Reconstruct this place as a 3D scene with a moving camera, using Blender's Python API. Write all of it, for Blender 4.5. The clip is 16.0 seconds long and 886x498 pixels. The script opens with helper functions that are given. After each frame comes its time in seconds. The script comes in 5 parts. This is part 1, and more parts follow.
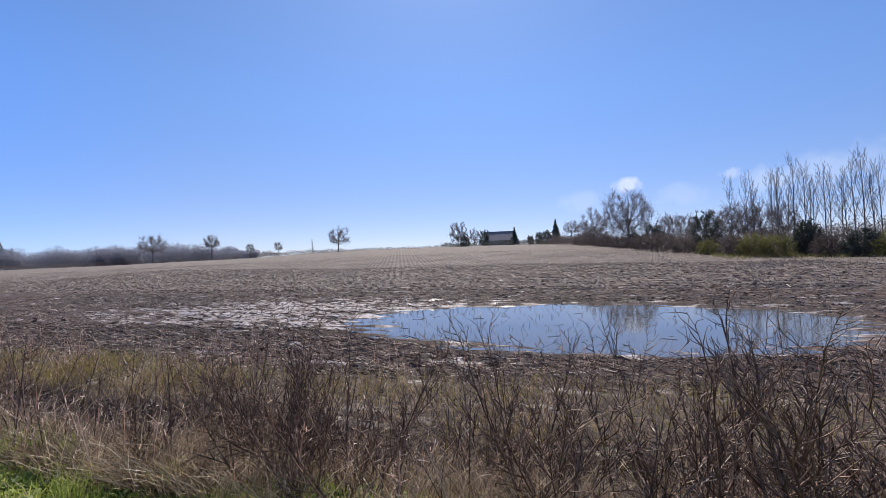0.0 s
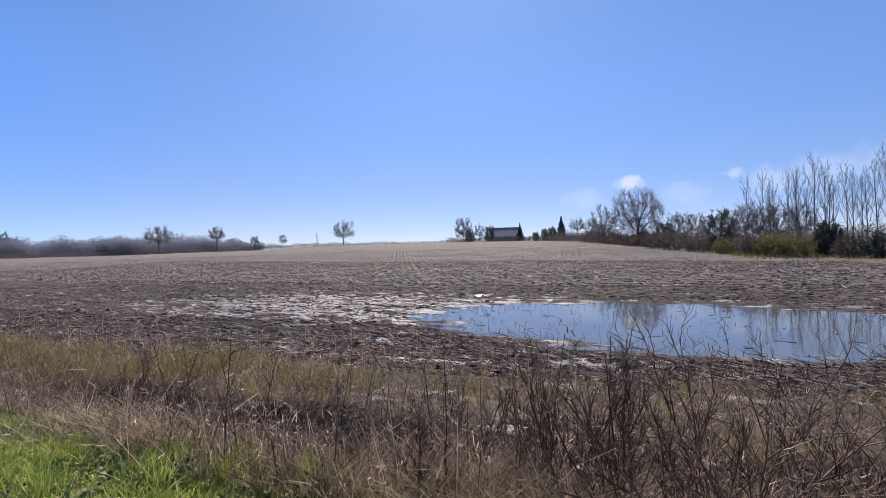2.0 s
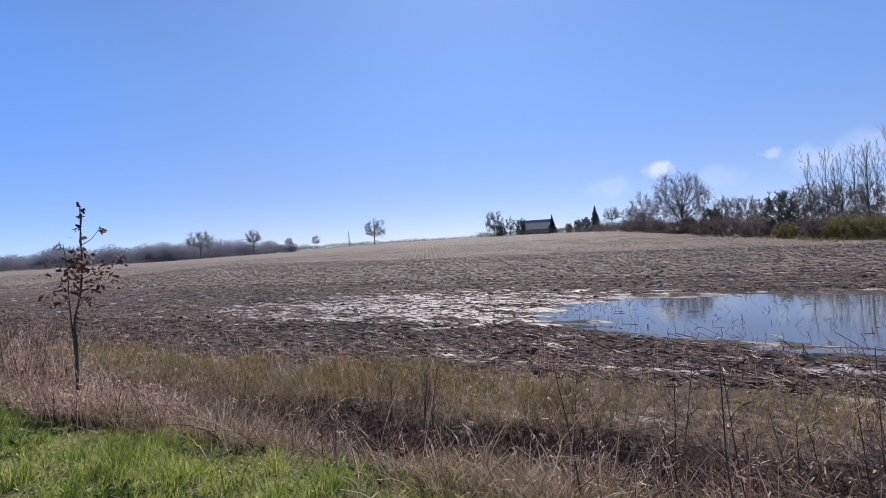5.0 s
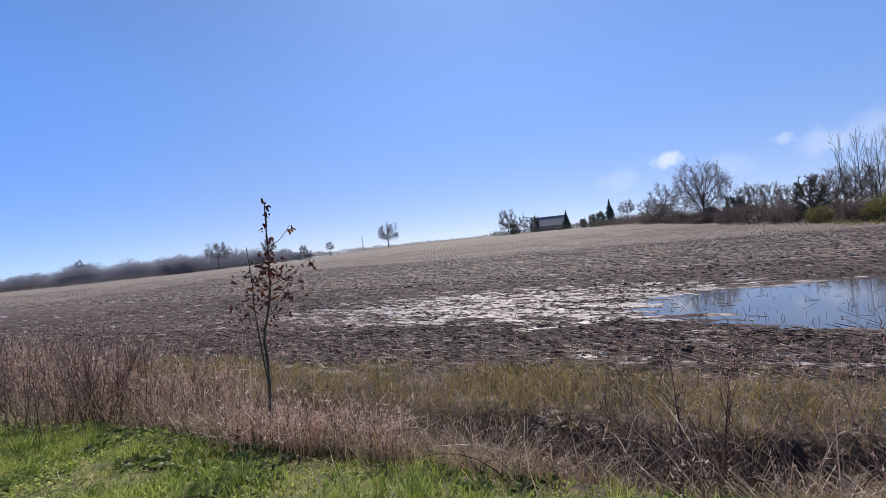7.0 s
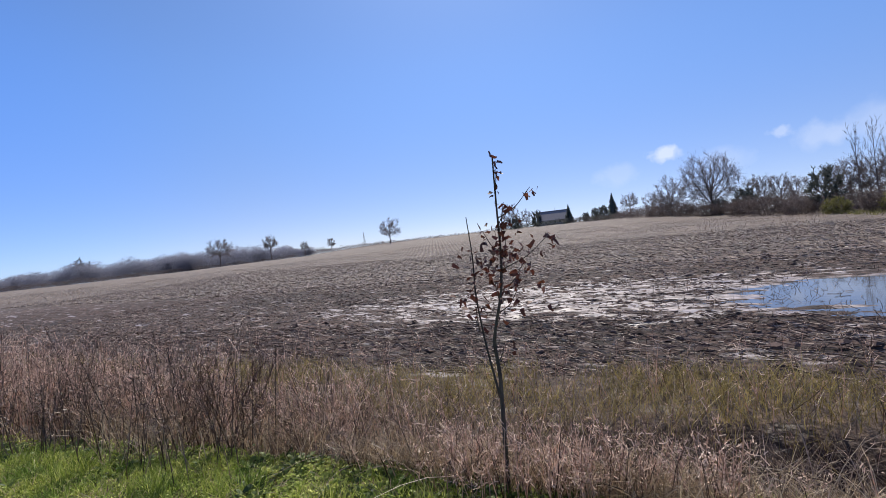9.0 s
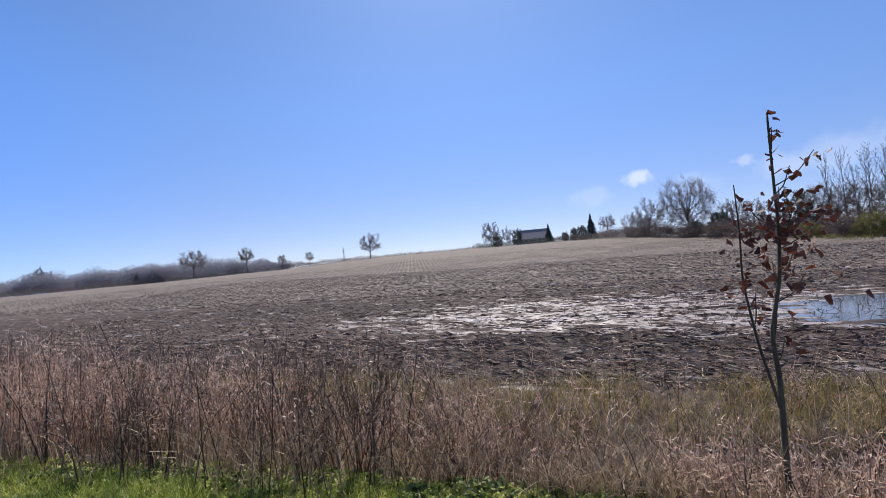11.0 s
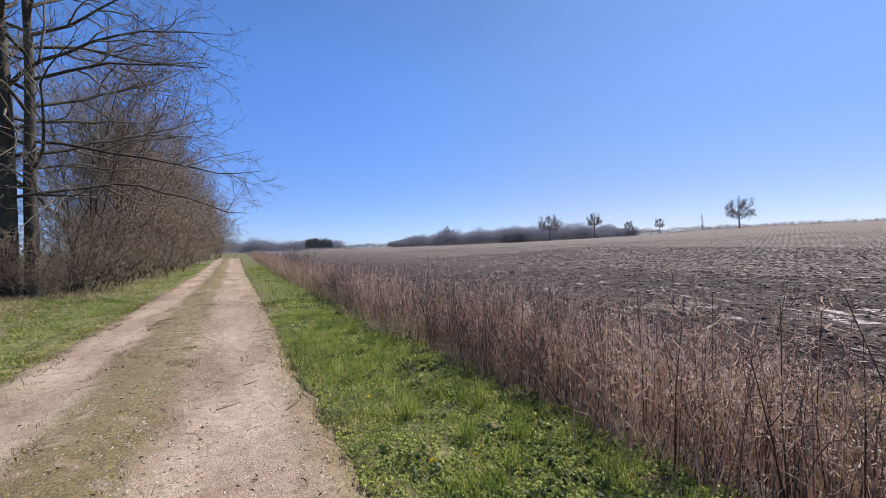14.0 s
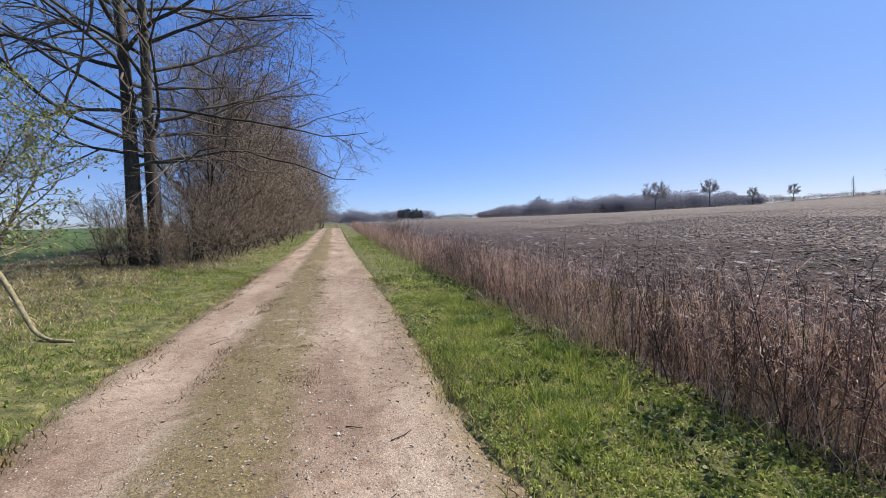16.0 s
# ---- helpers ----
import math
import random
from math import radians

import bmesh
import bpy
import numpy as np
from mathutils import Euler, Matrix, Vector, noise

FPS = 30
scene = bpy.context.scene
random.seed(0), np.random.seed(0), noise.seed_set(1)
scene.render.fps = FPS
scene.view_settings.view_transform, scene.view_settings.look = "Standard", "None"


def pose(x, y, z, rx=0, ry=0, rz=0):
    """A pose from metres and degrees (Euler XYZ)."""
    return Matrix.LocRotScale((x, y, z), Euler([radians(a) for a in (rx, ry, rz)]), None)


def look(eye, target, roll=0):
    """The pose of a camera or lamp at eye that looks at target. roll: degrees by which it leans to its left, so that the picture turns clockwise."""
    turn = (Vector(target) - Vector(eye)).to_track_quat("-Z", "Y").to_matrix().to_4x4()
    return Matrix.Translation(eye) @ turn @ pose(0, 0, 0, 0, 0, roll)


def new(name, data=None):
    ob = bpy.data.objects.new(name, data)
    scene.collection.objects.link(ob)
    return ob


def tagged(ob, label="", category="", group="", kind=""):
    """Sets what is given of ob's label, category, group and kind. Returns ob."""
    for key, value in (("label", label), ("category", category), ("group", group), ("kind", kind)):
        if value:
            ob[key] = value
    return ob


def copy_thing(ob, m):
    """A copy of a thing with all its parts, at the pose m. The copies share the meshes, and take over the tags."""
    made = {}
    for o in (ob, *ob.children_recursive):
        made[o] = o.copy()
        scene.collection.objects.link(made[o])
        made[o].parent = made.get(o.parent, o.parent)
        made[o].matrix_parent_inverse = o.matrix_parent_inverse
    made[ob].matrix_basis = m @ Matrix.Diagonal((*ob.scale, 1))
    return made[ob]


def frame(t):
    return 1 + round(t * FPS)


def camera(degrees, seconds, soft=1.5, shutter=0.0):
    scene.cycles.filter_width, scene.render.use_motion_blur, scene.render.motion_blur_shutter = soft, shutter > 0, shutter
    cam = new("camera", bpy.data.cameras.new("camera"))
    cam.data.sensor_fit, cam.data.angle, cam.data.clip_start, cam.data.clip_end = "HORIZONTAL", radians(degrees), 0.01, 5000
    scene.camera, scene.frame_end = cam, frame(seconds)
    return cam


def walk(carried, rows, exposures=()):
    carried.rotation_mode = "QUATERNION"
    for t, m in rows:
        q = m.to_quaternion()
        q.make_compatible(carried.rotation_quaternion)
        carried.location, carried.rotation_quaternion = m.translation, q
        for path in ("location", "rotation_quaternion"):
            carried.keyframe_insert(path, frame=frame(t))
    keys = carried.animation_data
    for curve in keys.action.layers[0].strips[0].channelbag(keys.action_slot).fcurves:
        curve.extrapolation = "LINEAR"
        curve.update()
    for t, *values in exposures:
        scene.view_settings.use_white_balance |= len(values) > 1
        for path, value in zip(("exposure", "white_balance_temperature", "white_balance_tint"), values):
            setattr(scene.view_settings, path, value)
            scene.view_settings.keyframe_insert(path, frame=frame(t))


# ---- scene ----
cam = camera(92.7, 16.0, soft=0.8)
PATH = [
    (0, (0.726, 0.345, 1.42), (2.626, 0.968, 1.474), -1.9),
    (0.5, (0.694, 0.933, 1.457), (2.601, 1.533, 1.494), -2.1),
    (1, (0.598, 1.463, 1.475), (2.505, 2.064, 1.512), -2.1),
    (1.5, (0.557, 2.04, 1.445), (2.461, 2.649, 1.481), -1.5),
    (2, (0.626, 2.51, 1.42), (2.525, 3.138, 1.452), -1.0),
    (2.5, (0.62, 2.963, 1.457), (2.509, 3.62, 1.494), -1.5),
    (3, (0.676, 3.447, 1.44), (2.55, 4.145, 1.465), -2.3),
    (3.5, (0.648, 3.938, 1.422), (2.513, 4.661, 1.443), -2.1),
    (6, (0.308, 6.591, 1.593), (2.147, 7.377, 1.609), -5.2),
    (6.5, (0.213, 7.155, 1.582), (2.049, 7.949, 1.607), -6.8),
    (7, (0.26, 7.768, 1.594), (2.098, 8.554, 1.618), -5.4),
    (7.5, (0.26, 8.377, 1.589), (2.099, 9.163, 1.613), -5.9),
    (8, (0.273, 8.971, 1.538), (2.112, 9.757, 1.558), -6.1),
    (8.5, (0.304, 9.589, 1.512), (2.141, 10.379, 1.538), -4.9),
    (9, (0.421, 10.116, 1.632), (2.263, 10.897, 1.635), -5.9),
    (11.5, (0.315, 12.491, 1.508), (2.199, 13.155, 1.589), -4.6),
    (12, (0.241, 13.17, 1.528), (2.058, 14.001, 1.617), -4.4),
    (12.5, (0.202, 13.871, 1.532), (1.868, 14.975, 1.605), -3.6),
    (13, (0.227, 14.437, 1.538), (1.634, 15.858, 1.518), -4.4),
    (13.5, (0.155, 15.073, 1.556), (1.381, 16.653, 1.547), -2.7),
    (14, (0.142, 15.699, 1.526), (1.027, 17.493, 1.524), -1.2),
    (14.5, (0.074, 16.328, 1.506), (0.776, 18.196, 1.382), -0.5),
    (15, (0.015, 16.949, 1.502), (0.621, 18.851, 1.371), -1.7),
    (15.5, (-0.079, 17.617, 1.503), (0.45, 19.542, 1.374), -0.8),
    (16, (-0.129, 18.229, 1.524), (0.365, 20.163, 1.391), -1.2),
]
walk(cam, [(t, look(eye, target, roll)) for t, eye, target, roll in PATH], [(0.0, 0.36), (16.0, 0.36)])

# ---- light ----
SUN_BEARING, SUN_HEIGHT = 74.0, 53.0
world = bpy.data.worlds.new("sky")
scene.world = world
world.use_nodes = True
wt = world.node_tree
wt.nodes.clear()
w_out = wt.nodes.new("ShaderNodeOutputWorld")
w_bg = wt.nodes.new("ShaderNodeBackground")
w_sky = wt.nodes.new("ShaderNodeTexSky")
w_sky.sky_type = "NISHITA"
w_sky.sun_disc = False
w_sky.sun_elevation = radians(SUN_HEIGHT)
w_sky.sun_rotation = radians(SUN_BEARING)
w_sky.altitude = 20
w_sky.air_density = 0.6
w_sky.dust_density = 0.25
w_sky.ozone_density = 1.5
w_bg.inputs["Strength"].default_value = 0.118
# small fair-weather clouds low over the poplars
w_co = wt.nodes.new("ShaderNodeTexCoord")


def cloud_mask(bearing, height, size, thick):
    b, e = radians(bearing), radians(height)
    sub = wt.nodes.new("ShaderNodeVectorMath")
    sub.operation = "SUBTRACT"
    sub.inputs[1].default_value = (math.sin(b) * math.cos(e), math.cos(b) * math.cos(e), math.sin(e))
    wt.links.new(w_co.outputs["Generated"], sub.inputs[0])
    sc = wt.nodes.new("ShaderNodeVectorMath")
    sc.operation = "MULTIPLY"
    sc.inputs[1].default_value = (1 / size, 1 / size, 1.9 / size)
    wt.links.new(sub.outputs[0], sc.inputs[0])
    ln = wt.nodes.new("ShaderNodeVectorMath")
    ln.operation = "LENGTH"
    wt.links.new(sc.outputs[0], ln.inputs[0])
    ns = wt.nodes.new("ShaderNodeTexNoise")
    ns.inputs["Scale"].default_value = 1.6 / size
    ns.inputs["Detail"].default_value = 5
    wt.links.new(w_co.outputs["Generated"], ns.inputs["Vector"])
    ad = wt.nodes.new("ShaderNodeMath")
    ad.operation = "MULTIPLY_ADD"
    ad.inputs[1].default_value = 1.5
    wt.links.new(ns.outputs["Fac"], ad.inputs[0])
    wt.links.new(ln.outputs["Value"], ad.inputs[2])
    mr = wt.nodes.new("ShaderNodeMapRange")
    mr.inputs["From Min"].default_value = 1.15
    mr.inputs["From Max"].default_value = 1.75
    mr.inputs["To Min"].default_value = thick
    mr.inputs["To Max"].default_value = 0.0
    wt.links.new(ad.outputs[0], mr.inputs["Value"])
    return mr.outputs["Result"]


w_hsv = wt.nodes.new("ShaderNodeHueSaturation")
w_hsv.inputs["Saturation"].default_value = 1.01
wt.links.new(w_sky.outputs["Color"], w_hsv.inputs["Color"])
w_tone = wt.nodes.new("ShaderNodeMix")
w_tone.data_type, w_tone.blend_type = "RGBA", "MULTIPLY"
w_tone.inputs["Factor"].default_value = 1.0
# paler and greyer low down, clear blue above
w_xyz = wt.nodes.new("ShaderNodeSeparateXYZ")
wt.links.new(w_co.outputs["Generated"], w_xyz.inputs[0])
w_high = wt.nodes.new("ShaderNodeMapRange")
w_high.interpolation_type = "SMOOTHSTEP"
w_high.inputs["From Max"].default_value = 0.42
wt.links.new(w_xyz.outputs["Z"], w_high.inputs["Value"])
w_grade = wt.nodes.new("ShaderNodeMix")
w_grade.data_type = "RGBA"
w_grade.inputs["A"].default_value = (0.70, 0.65, 0.745, 1)
w_grade.inputs["B"].default_value = (0.82, 1.02, 1.26, 1)
wt.links.new(w_high.outputs["Result"], w_grade.inputs["Factor"])
wt.links.new(w_grade.outputs["Result"], w_tone.inputs["B"])
wt.links.new(w_hsv.outputs["Color"], w_tone.inputs["A"])
# deeper blue towards the north, away from the sun
w_north = wt.nodes.new("ShaderNodeMapRange")
w_north.interpolation_type = "SMOOTHSTEP"
w_north.inputs["From Min"].default_value = 0.7
w_north.inputs["From Max"].default_value = 1.0
wt.links.new(w_xyz.outputs["Y"], w_north.inputs["Value"])
w_deep = wt.nodes.new("ShaderNodeMix")
w_deep.data_type, w_deep.blend_type = "RGBA", "MULTIPLY"
w_deep.inputs["B"].default_value = (0.88, 1.06, 1.27, 1)
wt.links.new(w_north.outputs["Result"], w_deep.inputs["Factor"])
wt.links.new(w_tone.outputs["Result"], w_deep.inputs["A"])
sky_colour = w_deep.outputs["Result"]
for bearing, height, size, thick in ((95.8, 8.6, 0.034, 0.6), (90.0, 7.0, 0.05, 0.16), (101.5, 6.8, 0.05, 0.14), (106.5, 8.6, 0.022, 0.3), (109.5, 7.6, 0.05, 0.24), (115.0, 8.0, 0.08, 0.2)):
    mix = wt.nodes.new("ShaderNodeMix")
    mix.data_type = "RGBA"
    mix.inputs["B"].default_value = (6.2, 6.5, 7.2, 1)
    wt.links.new(cloud_mask(bearing, height, size, thick), mix.inputs["Factor"])
    wt.links.new(sky_colour, mix.inputs["A"])
    sky_colour = mix.outputs["Result"]
wt.links.new(sky_colour, w_bg.inputs["Color"])
wt.links.new(w_bg.outputs[0], w_out.inputs[0])

sun_data = bpy.data.lights.new("sun", "SUN")
sun_data.energy = 5.0
sun_data.angle = radians(0.53)
sun_data.color = (1.0, 0.93, 0.82)
sb, sh = radians(SUN_BEARING), radians(SUN_HEIGHT)
sun = new("sun", sun_data)
sun.matrix_world = look((math.sin(sb) * math.cos(sh) * 80, math.cos(sb) * math.cos(sh) * 80, math.sin(sh) * 80), (0, 0, 0))

# ---- numbers: noise and the lie of the land ----
RNG = np.random.default_rng(7)
_TAB = np.random.default_rng(3).random((256, 256))


def vnoise(x, y):
    """Smooth value noise, 0 to 1, one cell a metre."""
    xi, yi = np.floor(x).astype(int), np.floor(y).astype(int)
    fx, fy = x - xi, y - yi
    fx, fy = fx * fx * (3 - 2 * fx), fy * fy * (3 - 2 * fy)
    a, b = _TAB[xi % 256, yi % 256], _TAB[(xi + 1) % 256, yi % 256]
    c, d = _TAB[xi % 256, (yi + 1) % 256], _TAB[(xi + 1) % 256, (yi + 1) % 256]
    return (a * (1 - fx) + b * fx) * (1 - fy) + (c * (1 - fx) + d * fx) * fy


def fbm(x, y, octaves=3):
    v, amp, tot = 0, 1.0, 0.0
    for k in range(octaves):
        v = v + amp * vnoise(x * 2 ** k + 17.3 * k, y * 2 ** k + 5.1 * k)
        tot += amp
        amp *= 0.5
    return v / tot


def sstep(a, b, x):
    t = np.clip((x - a) / (b - a), 0, 1)
    return t * t * (3 - 2 * t)


CROSS_X = (-60, -7, -4.6, -2.6, 2.4, 3.3, 4.3, 5.6, 8.0, 60)
CROSS_Z = (0.30, 0.45, 0.16, 0.0, 0.0, -0.10, -0.62, -0.52, -0.40, -0.40)
CREST_B = (-180, -60, -10, 0, 13, 25, 34, 45, 58, 73, 81, 91, 99, 106, 118, 150, 180)
CREST_Z = (1.0, 0.3, 0.4, 0.9, 1.9, 2.5, 3.1, 4.1, 5.2, 6.3, 6.4, 5.7, 4.2, 2.9, 2.2, 1.4, 1.0)
POND_X, POND_Y, POND_RX, POND_RY, POND_Z = 13.7, 0.4, 5.0, 7.5, -0.455


def pond_d(x, y):
    return np.hypot((x - POND_X) / POND_RX, (y - POND_Y) / POND_RY)


def wetness(x, y):
    """1 on the soaked ground round the pool and along the hollow beyond it."""
    d = np.minimum(pond_d(x, y) / 1.02, np.hypot((x - 15.6) / 5.6, (y - 11.5) / 11.5))
    return 1 - sstep(0.35, 1.2, d + 0.5 * (fbm(x * 0.35, y * 0.2) - 0.5))


def verge_edge(y):
    """Where the green verge gives way to the dead growth."""
    return 3.25 - 0.60 * sstep(13.5, 17.5, y) + 0.4 * sstep(26, 40, y)


def land(x, y):
    """The height of the ground, without its finest relief."""
    x, y = np.asarray(x, float), np.asarray(y, float)
    r = np.hypot(x, y - 5)
    b = np.degrees(np.arctan2(x, y - 5))
    z = np.interp(x, CROSS_X, CROSS_Z)
    # the ditch is cut deep, with a steep bank on the field side
    z = z - 0.46 * (0.5 + 0.5 * sstep(2.5, 6.0, y)) * sstep(3.5, 4.1, x) * (1 - sstep(5.15, 5.48, x + 0.6 * (fbm(y * 0.9, x * 0.7) - 0.5))) * (1 - sstep(8.0, 12.0, y)) * (y > -40)
    rise = np.interp(b, CREST_B, CREST_Z)
    z = z + (rise + 0.4) * sstep(28, 170, r) + np.maximum(r - 170, 0) * (0.006 * (rise > 1.5) + 0.03 * sstep(3.5, 5.5, rise) * (r < 400))
    z = z + (fbm(x * 0.03, y * 0.03) - 0.5) * 0.7 * sstep(30, 90, r)
    field = sstep(6.3, 8.0, x)
    wet = wetness(x, y)
    z = z - 0.025 * wet * field - 0.11 * (1 - sstep(0.6, 1.06, pond_d(x, y) + 0.25 * (fbm(x * 0.4, y * 0.4) - 0.5)))
    # furrows of the headland, along the track, and clods
    near = 1 - sstep(45, 70, r)
    z = z + field * near * (1 - 0.45 * wet) * (0.035 * np.sin(x * 8.4 + 2.5 * fbm(x * 0.3, y * 0.15)) + 0.13 * (fbm(x * 1.8, y * 0.7) - 0.5))
    z = z + field * near * 0.07 * (fbm(x * 5, y * 4, 2) - 0.5)
    # tussocks of the verges and the ditch
    rough = sstep(0.95, 1.5, x) * (1 - field) + (1 - sstep(-3.0, -2.5, x))
    z = z + rough * (1 - sstep(60, 90, r)) * (0.10 * (fbm(x * 1.5, y * 1.5) - 0.5) + 0.03 * (fbm(x * 7, y * 7, 2) - 0.5))
    return z


# ---- materials ----
def mat(name):
    m = bpy.data.materials.new(name)
    m.use_nodes = True
    nt = m.node_tree
    return m, nt, nt.nodes["Principled BSDF"]


def node(nt, kind, **inputs):
    n = nt.nodes.new(kind)
    for k, v in inputs.items():
        n.inputs[k.replace("_", " ")].default_value = v
    return n


def ramp(nt, fac, stops):
    n = nt.nodes.new("ShaderNodeValToRGB")
    els = n.color_ramp.elements
    while len(els) < len(stops):
        els.new(0.5)
    for e, (p, c) in zip(els, stops):
        e.position, e.color = p, (*c, 1)
    nt.links.new(fac, n.inputs[0])
    return n.outputs["Color"]


def tint(nt, a, b, fac, blend="MIX"):
    n = nt.nodes.new("ShaderNodeMix")
    n.data_type, n.blend_type = "RGBA", blend
    if isinstance(fac, float):
        n.inputs["Factor"].default_value = fac
    else:
        nt.links.new(fac, n.inputs["Factor"])
    for s, v in (("A", a), ("B", b)):
        if isinstance(v, tuple):
            n.inputs[s].default_value = (*v, 1)
        else:
            nt.links.new(v, n.inputs[s])
    return n.outputs["Result"]


def calc(nt, op, a, b=0.0, c=0.0):
    n = nt.nodes.new("ShaderNodeMath")
    n.operation = op
    for i, v in enumerate((a, b, c)):
        if isinstance(v, (int, float)):
            n.inputs[i].default_value = v
        else:
            nt.links.new(v, n.inputs[i])
    return n.outputs[0]


def grain(nt, scale, detail=4.0, stretch=None):
    pos = nt.nodes.new("ShaderNodeNewGeometry").outputs["Position"]
    if stretch:
        mp = node(nt, "ShaderNodeMapping", Scale=stretch)
        nt.links.new(pos, mp.inputs[0])
        pos = mp.outputs[0]
    n = node(nt, "ShaderNodeTexNoise", Scale=scale, Detail=detail)
    nt.links.new(pos, n.inputs["Vector"])
    return n.outputs["Fac"]


def bump(nt, bsdf, height, strength, distance):
    n = node(nt, "ShaderNodeBump", Strength=strength, Distance=distance)
    nt.links.new(height, n.inputs["Height"])
    nt.links.new(n.outputs[0], bsdf.inputs["Normal"])


def attr(nt, name):
    n = nt.nodes.new("ShaderNodeAttribute")
    n.attribute_name = name
    return n.outputs["Fac"]


def plant(name, stops, rough=0.7, sheer=0.0, patch=0.5, clump=0.0):
    """Stems and blades: each of its own shade, in patches of lighter and darker growth."""
    m, nt, bs = mat(name)
    isl = nt.nodes.new("ShaderNodeNewGeometry").outputs["Random Per Island"]
    fac = calc(nt, "ADD", calc(nt, "MULTIPLY", isl, 1 - patch), calc(nt, "MULTIPLY", grain(nt, 0.8), patch))
    col = ramp(nt, fac, stops)
    col = tint(nt, col, ramp(nt, grain(nt, 30.0), ((0.35, (0.72, 0.72, 0.72)), (0.65, (1.12, 1.1, 1.06)))), 1.0, "MULTIPLY")
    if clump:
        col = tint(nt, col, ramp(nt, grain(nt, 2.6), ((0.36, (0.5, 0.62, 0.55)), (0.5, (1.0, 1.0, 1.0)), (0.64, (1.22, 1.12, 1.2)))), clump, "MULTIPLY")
    nt.links.new(col, bs.inputs["Base Color"])
    bs.inputs["Roughness"].default_value = rough
    if sheer:
        tr = nt.nodes.new("ShaderNodeBsdfTranslucent")
        nt.links.new(col, tr.inputs["Color"])
        ms = nt.nodes.new("ShaderNodeMixShader")
        ms.inputs[0].default_value = sheer
        nt.links.new(bs.outputs[0], ms.inputs[1])
        nt.links.new(tr.outputs[0], ms.inputs[2])
        nt.links.new(ms.outputs[0], nt.nodes["Material Output"].inputs[0])
    return m


def bark(name, dark, light, scale=12.0):
    m, nt, bs = mat(name)
    g = grain(nt, scale, 5.0, (1, 1, 0.3))
    col = ramp(nt, g, ((0.3, dark), (0.7, light)))
    col = tint(nt, col, (0.20, 0.22, 0.12), calc(nt, "MULTIPLY", ramp(nt, grain(nt, 1.3), ((0.5, (0, 0, 0)), (0.75, (1, 1, 1)))), 0.35))
    nt.links.new(col, bs.inputs["Base Color"])
    bs.inputs["Roughness"].default_value = 0.85
    bump(nt, bs, g, 0.6, 0.02)
    return m


